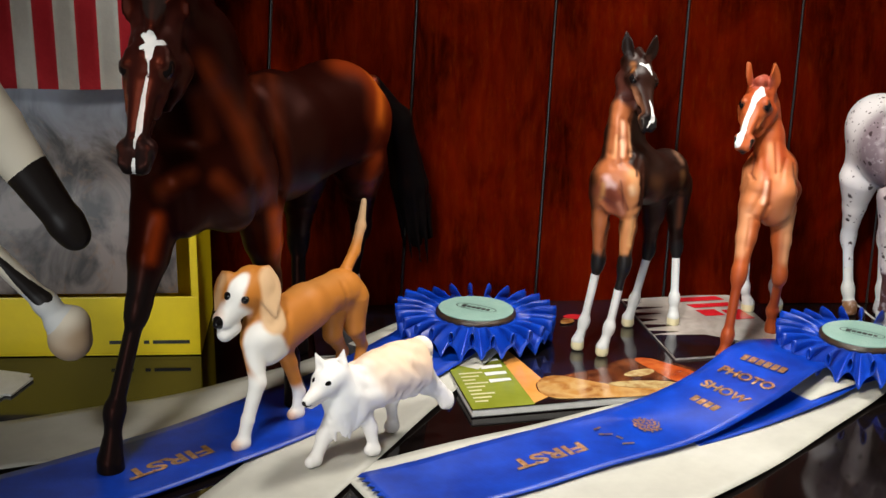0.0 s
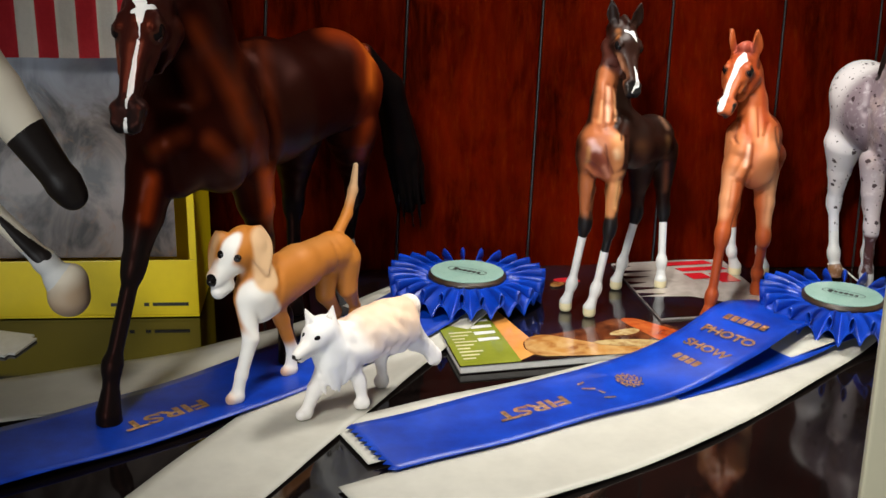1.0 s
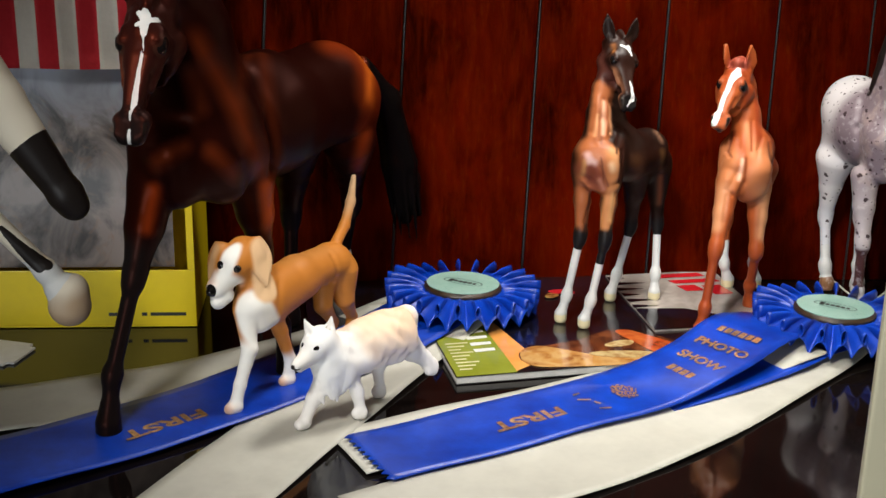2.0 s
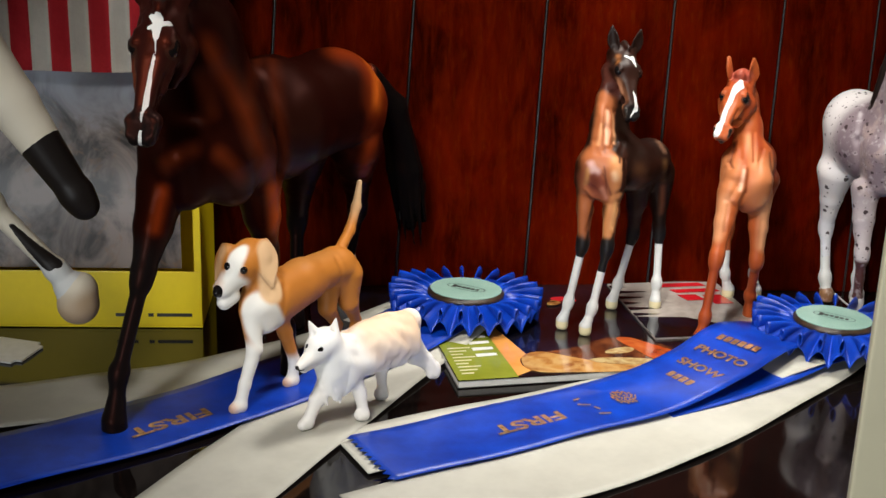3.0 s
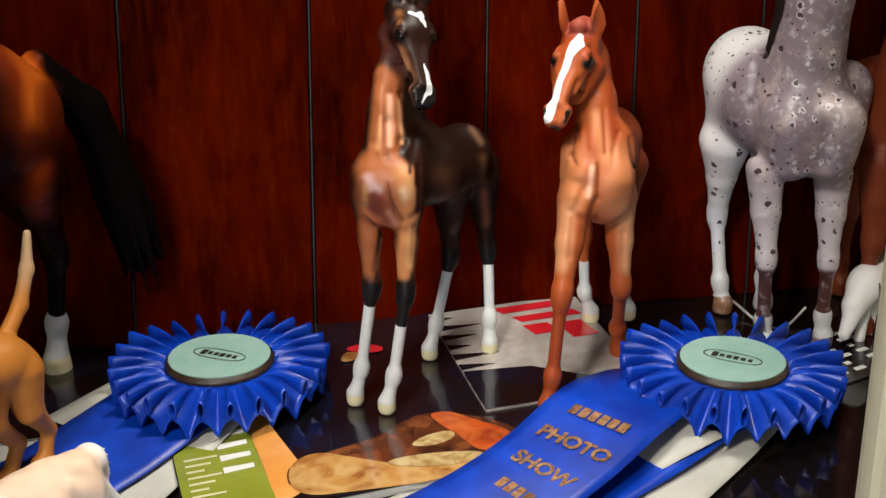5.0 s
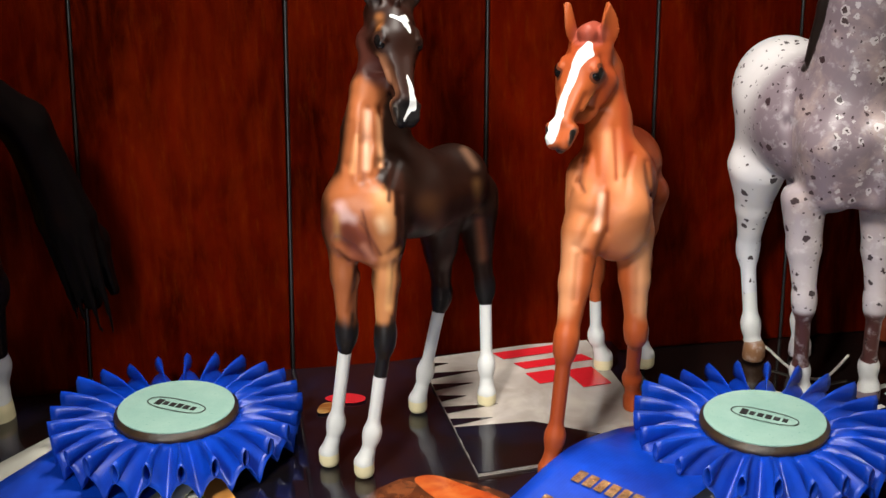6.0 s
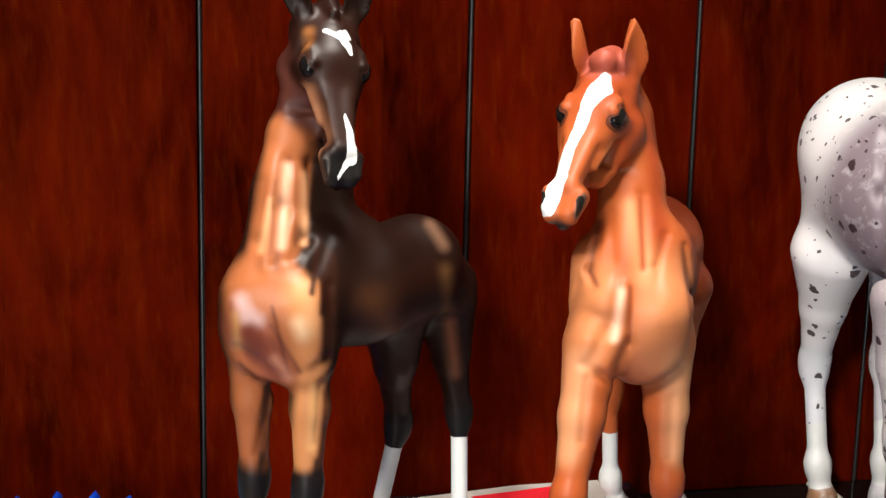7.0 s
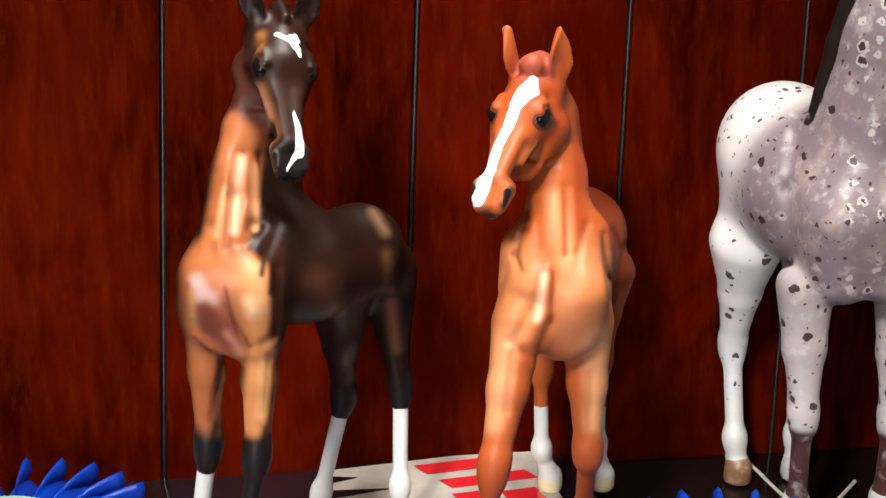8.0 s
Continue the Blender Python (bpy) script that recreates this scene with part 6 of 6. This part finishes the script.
# ---- boxed figurine, flag, cabinet stile ----
def yellow_box():
    x0, x1, y0, y1, h, t = -0.47, -0.195, -0.074, -0.003, 0.31, 0.0012
    ob = thing("toy_box", (0, 0, 0), "yellow cardboard display box with a printed window", "box")
    part("bottom_panel", block(x0, y0, 0.0006, x1, y1, 0.002), YELLOW, ob)
    part("front_lip", block(x0, y0, 0.002, x1, y0 + t, 0.0355, 0.0004), YELLOW, ob, "yellow front lip with printed words")
    part("side_panel", block(x1 - t, y0 + t, 0.002, x1, y1 - t, h), YELLOW, ob)
    part("side_panel", block(x0, y0 + t, 0.002, x0 + t, y1 - t, h), YELLOW, ob)
    part("back_panel", block(x0, y1 - t, 0.002, x1, y1, h), YELLOW, ob)
    part("top_panel", block(x0, y0, h, x1, y1, h + t), YELLOW, ob)
    part("front_frame", block(x1 - 0.004, y0, 0.0355, x1, y0 + t, h), YELLOW, ob)
    card = Nodes("horse_photo_print", 0.3, 0, 0.5, 0.08)
    where = card.place((1, 1, 0.8))
    big, mid = card.noise(where, 20, 4, 0.6, 2.2), card.noise(where, 55, 6, 0.65, 2.5)
    low = card.ramp(big, 0.4, 0.62, (0.02, 0.012, 0.008), (0.24, 0.19, 0.165))
    low = card.mix(card.ramp(mid, 0.56, 0.78, (0, 0, 0), (0.8, 0.8, 0.8)), low, (0.24, 0.12, 0.05))
    up = card.node("ShaderNodeSeparateXYZ", 2, {0: card.node("ShaderNodeTexCoord", 3)})
    card.colour(card.mix(card.ramp(card.math("ADD", up, card.math("MULTIPLY", big, 0.05)), 0.145, 0.175, (0, 0, 0), (1, 1, 1)), low, (0.38, 0.42, 0.5)))
    part("picture_card", block(x0 + t, y0 + 0.006, 0.0355, x1 - 0.012, y0 + 0.0068, h), card.mat, ob, "grey and brown printed picture card")
    for x, w in ((-0.2455, 0.0085), (-0.236, 0.003), (-0.2265, 0.003), (-0.2215, 0.0205)):
        part("print_bar", block(x, y0 - 0.0003, 0.0075, x + w, y0, 0.0095), INK, ob)
    return ob


def flag():
    ob = thing("striped_flag", (0, 0, 0), "red and white striped cloth flag hanging over the box", "flag")
    cloth_r = plain("red_cotton", (0.6, 0.012, 0.025), (0.68, 0.02, 0.035), 60, 0.8, 0.4)
    cloth_w = plain("white_cotton", (0.78, 0.74, 0.66), (0.84, 0.8, 0.72), 60, 0.8, 0.4)
    x, k, w = -0.2185, 0, 0.0108
    while x > -0.45:
        bm = bmesh.new()
        rows = []
        for i in range(14):
            z = 0.153 + 0.155 * i / 13
            row = []
            for j in range(5):
                u = x - w * j / 4
                row.append(bm.verts.new((u, -0.0775 + 0.0012 * math.sin(u * 90 + z * 14), z)))
            rows.append(row)
        for r, s in zip(rows, rows[1:]):
            for j in range(4):
                bm.faces.new((r[j], r[j + 1], s[j + 1], s[j]))
        bmesh.ops.solidify(bm, geom=bm.faces[:], thickness=0.0006)
        part("stripe", bm, cloth_r if k % 2 == 0 else cloth_w, ob, smooth=True)
        x, k = x - w, k + 1
    return ob


yellow_box(), flag()

stile = part("trim_stile", block(0.0238, -0.5, -0.6, 0.0358, -0.4975, 1.0, 0.001, 3), CREAM)
tagged(stile, "cream painted edge of the cabinet frame", "frame", kind="structure")
stile = part("trim_casing", block(0.0361, -0.5012, -0.6, 0.1, -0.49, 1.0, 0.0015, 3), CREAM_WARM)
tagged(stile, "warm cream painted cabinet casing", "frame", kind="structure")


# ---- gold foil on the streamers ----
def foil_bars(ob, share, sizes, height, turn, across=0.0):
    """A row of plain foil bars across or along a ribbon."""
    m, x = on_strip(ob, share, across, turn), -sum(w + 0.0012 for w in sizes) / 2
    for w in sizes:
        bar = part("foil_bar", block(x, -height / 2, 0, x + w, height / 2, 0.00012), GOLD, ob)
        bar.matrix_local = m
        x += w + 0.0012


letters("FIRST", 0.0125, GOLD, b1, on_strip(b1, 0.598, 0.006, -90), label="gold foil lettering", stretch=1.5)
letters("FIRST", 0.0128, GOLD, b2, on_strip(b2, 0.775, 0.002, -90), label="gold foil lettering", stretch=1.35)
foil_bars(b2, 0.335, (0.0034, 0.0036, 0.0032, 0.0034, 0.0032, 0.0036), 0.0062, 0, 0.001)
letters("PHOTO", 0.0096, GOLD, b2, on_strip(b2, 0.392, 0.001, 0), label="gold foil lettering", stretch=1.0)
letters("SHOW", 0.0096, GOLD, b2, on_strip(b2, 0.452, 0.001, 0), label="gold foil lettering", stretch=1.0)
foil_bars(b2, 0.508, (0.0034, 0.0034, 0.0034, 0.0034), 0.0056, 0, 0.002)
emblem = on_strip(b2, 0.615, 0.0, 0)
for k in range(34):
    a, r = k * 2.4, 0.0085 * math.sqrt((k + 0.5) / 34)
    w, h = random.uniform(0.0012, 0.003), random.uniform(0.0006, 0.0016)
    bar = part("foil_fleck", block(-w / 2, -h / 2, 0, w / 2, h / 2, 0.00012), GOLD, b2)
    bar.matrix_local = emblem @ pose(r * math.cos(a), 0.75 * r * math.sin(a), 0, 0, 0, random.uniform(-50, 50))
for share, across, w, turn in ((0.672, 0.011, 0.0062, 70), (0.668, 0.004, 0.004, 20), (0.682, -0.002, 0.007, 65), (0.676, -0.009, 0.0045, 100)):
    bar = part("foil_fleck", block(-w / 2, -0.0006, 0, w / 2, 0.0006, 0.00012), GOLD, b2)
    bar.matrix_local = on_strip(b2, share, across, turn)


# ---- small things by the spotted horse ----
def cord(pts, radius, name, mat, label, category):
    cu = bpy.data.curves.new(name, "CURVE")
    cu.dimensions, cu.bevel_depth, cu.bevel_resolution = "3D", radius, 2
    sp = cu.splines.new("NURBS")
    sp.points.add(len(pts) - 1)
    for p, q in zip(sp.points, pts):
        p.co = (*q, 1)
    sp.use_endpoint_u, sp.order_u = True, 4
    tmp = bpy.data.objects.new(name, cu)
    scene.collection.objects.link(tmp)
    me = bpy.data.meshes.new_from_object(tmp.evaluated_get(bpy.context.evaluated_depsgraph_get()))
    bpy.data.objects.remove(tmp)
    return tagged(finish(name, me, mat), label, category)


STRING = plain("white_string", (0.6, 0.57, 0.5), (0.72, 0.7, 0.62), 900, 0.8, 0.8)
cord([(0.2, -0.012, 0.006), (0.206, -0.016, 0.0075), (0.211, -0.027, 0.002), (0.216, -0.042, 0.0012), (0.224, -0.045, 0.0012), (0.23, -0.04, 0.003), (0.238, -0.034, 0.006)], 0.0006, "string", STRING, "thin white string lying between the horse's hooves", "string")


def tag_card():
    ob = thing("paper_tag", (0, 0, 0), "small tan paper tag under a blue rosette", "tag")
    part("card", sheet_of([(0.177, -0.062), (0.198, -0.047), (0.208, -0.058), (0.196, -0.078)], 0.0008, 0.0006), plain("tan_paper", (0.6, 0.5, 0.36), (0.68, 0.58, 0.44), 80, 0.7, 0.3), ob)
    return ob


def pony():
    c, m = Clay(0.0009), fresh()
    o = vec(0.262, -0.05, 0.0)
    at = lambda x, y, z: o + vec(x, y, z)
    c.add(at(-0.006, -0.006, 0.026), at(0.016, 0.006, 0.028), 0.0085, 0.0085, 0.004).add(at(-0.006, -0.006, 0.03), at(-0.014, -0.012, 0.02), 0.006, 0.0052, 0.004)
    c.add(at(-0.013, -0.012, 0.019), at(-0.02, -0.018, 0.0085), 0.0048, 0.0028, 0.003)
    for x, y in ((-0.008, -0.01), (-0.001, -0.004), (0.012, 0.0), (0.018, 0.008)):
        c.chain([at(x, y, 0.022), at(x + 0.001, y + 0.001, 0.012), at(x - 0.001, y - 0.001, 0.0015)], (0.0042, 0.0024, 0.0026), 0.002)
    for k in range(7):
        p = at(-0.008 + 0.0035 * k, -0.016 + 0.002 * k, 0.04)
        m["dark"].append((p, p + vec(0.003, 0, -0.03), 0.0008, 0.0006))
    m["dark"] += [(at(0.012, -0.004, 0.02), at(0.014, -0.004, 0.018), 0.003, 0.002), (at(-0.003, -0.012, 0.012), at(-0.002, -0.012, 0.01), 0.0018, 0.0016)]
    figurine("pony_figurine", c, PAINT_DOG, o, (0.75, 0.73, 0.7), [], m, "small white pony figurine with black stripes, grazing", "pony figurine", 0.0004)


def brown_horse():
    c, m = Clay(0.0014), fresh()
    c.add((0.268, -0.04, 0.1), (0.276, -0.012, 0.1), 0.022, 0.022, 0.006).add((0.266, -0.05, 0.115), (0.262, -0.062, 0.15), 0.016, 0.011, 0.006)
    legs = (0.0105, 0.008, 0.0062, 0.0044, 0.0053, 0.0045)
    for x, y in ((0.258, -0.052), (0.276, -0.052), (0.266, -0.01), (0.284, -0.01)):
        horse_leg(c, [(x, y, 0.085), (x, y - 0.002, 0.046), (x, y + 0.002, 0.016), (x, y - 0.001, 0.004)], legs, 0.006)
    horse_head(c, (0.262, -0.064, 0.165), (0.262, -0.1, 0.128), (1, 0, 0), (0.2, 0, 1), (-0.2, 0, 1), m, adult=True)
    m["white"] += [((0.2455, -0.048, 0.1), (0.247, -0.052, 0.096), 0.0014, 0.0012), ((0.2455, -0.052, 0.102), (0.246, -0.055, 0.1), 0.001, 0.001)]
    figurine("horse_figurine", c, PAINT_SATIN, vec(0.27, -0.03, 0.0), (0.16, 0.03, 0.01), [], m, "reddish brown plastic horse figurine beside the spotted one", "horse figurine", 0.0006, "model horses", slim=0.0008)


tag_card(), pony(), brown_horse()
leaf = thing("paper_card", (0.232, -0.135, 0.0003), "red glossy printed card lying on the shelf", "card", turn=-38)
part("card", block(0, -0.06, 0, 0.045, 0, 0.0006), RED, leaf)
leaf = thing("printed_leaflet", (0.225, -0.1, 0.0003), "black leaflet with small white print on the shelf", "leaflet", turn=20)
part("sheet", block(0, 0, 0, 0.05, 0.045, 0.0006), NIGHT, leaf)
for k in range(6):
    for j in range(3):
        part("print_bar", block(0.004 + 0.0135 * j, 0.006 + 0.006 * k, 0.0006, 0.013 + 0.0135 * j - 0.003 * ((k + j) % 3), 0.0085 + 0.006 * k, 0.0008), CHALK, leaf)


def rounded_card():
    ob = thing("paper_card", (-0.2890, -0.1300, 0.0004), "blank pale cream card with rounded corners on the shelf", "card", turn=-18)
    bm = block(-0.05, 0, 0, 0, 0.03, 0.0012)
    bmesh.ops.bevel(bm, geom=[e for e in bm.edges if abs(e.verts[0].co.z - e.verts[1].co.z) > 0.0005], offset=0.004, segments=5, affect="EDGES")
    part("card", bm, PAPER, ob)


rounded_card()
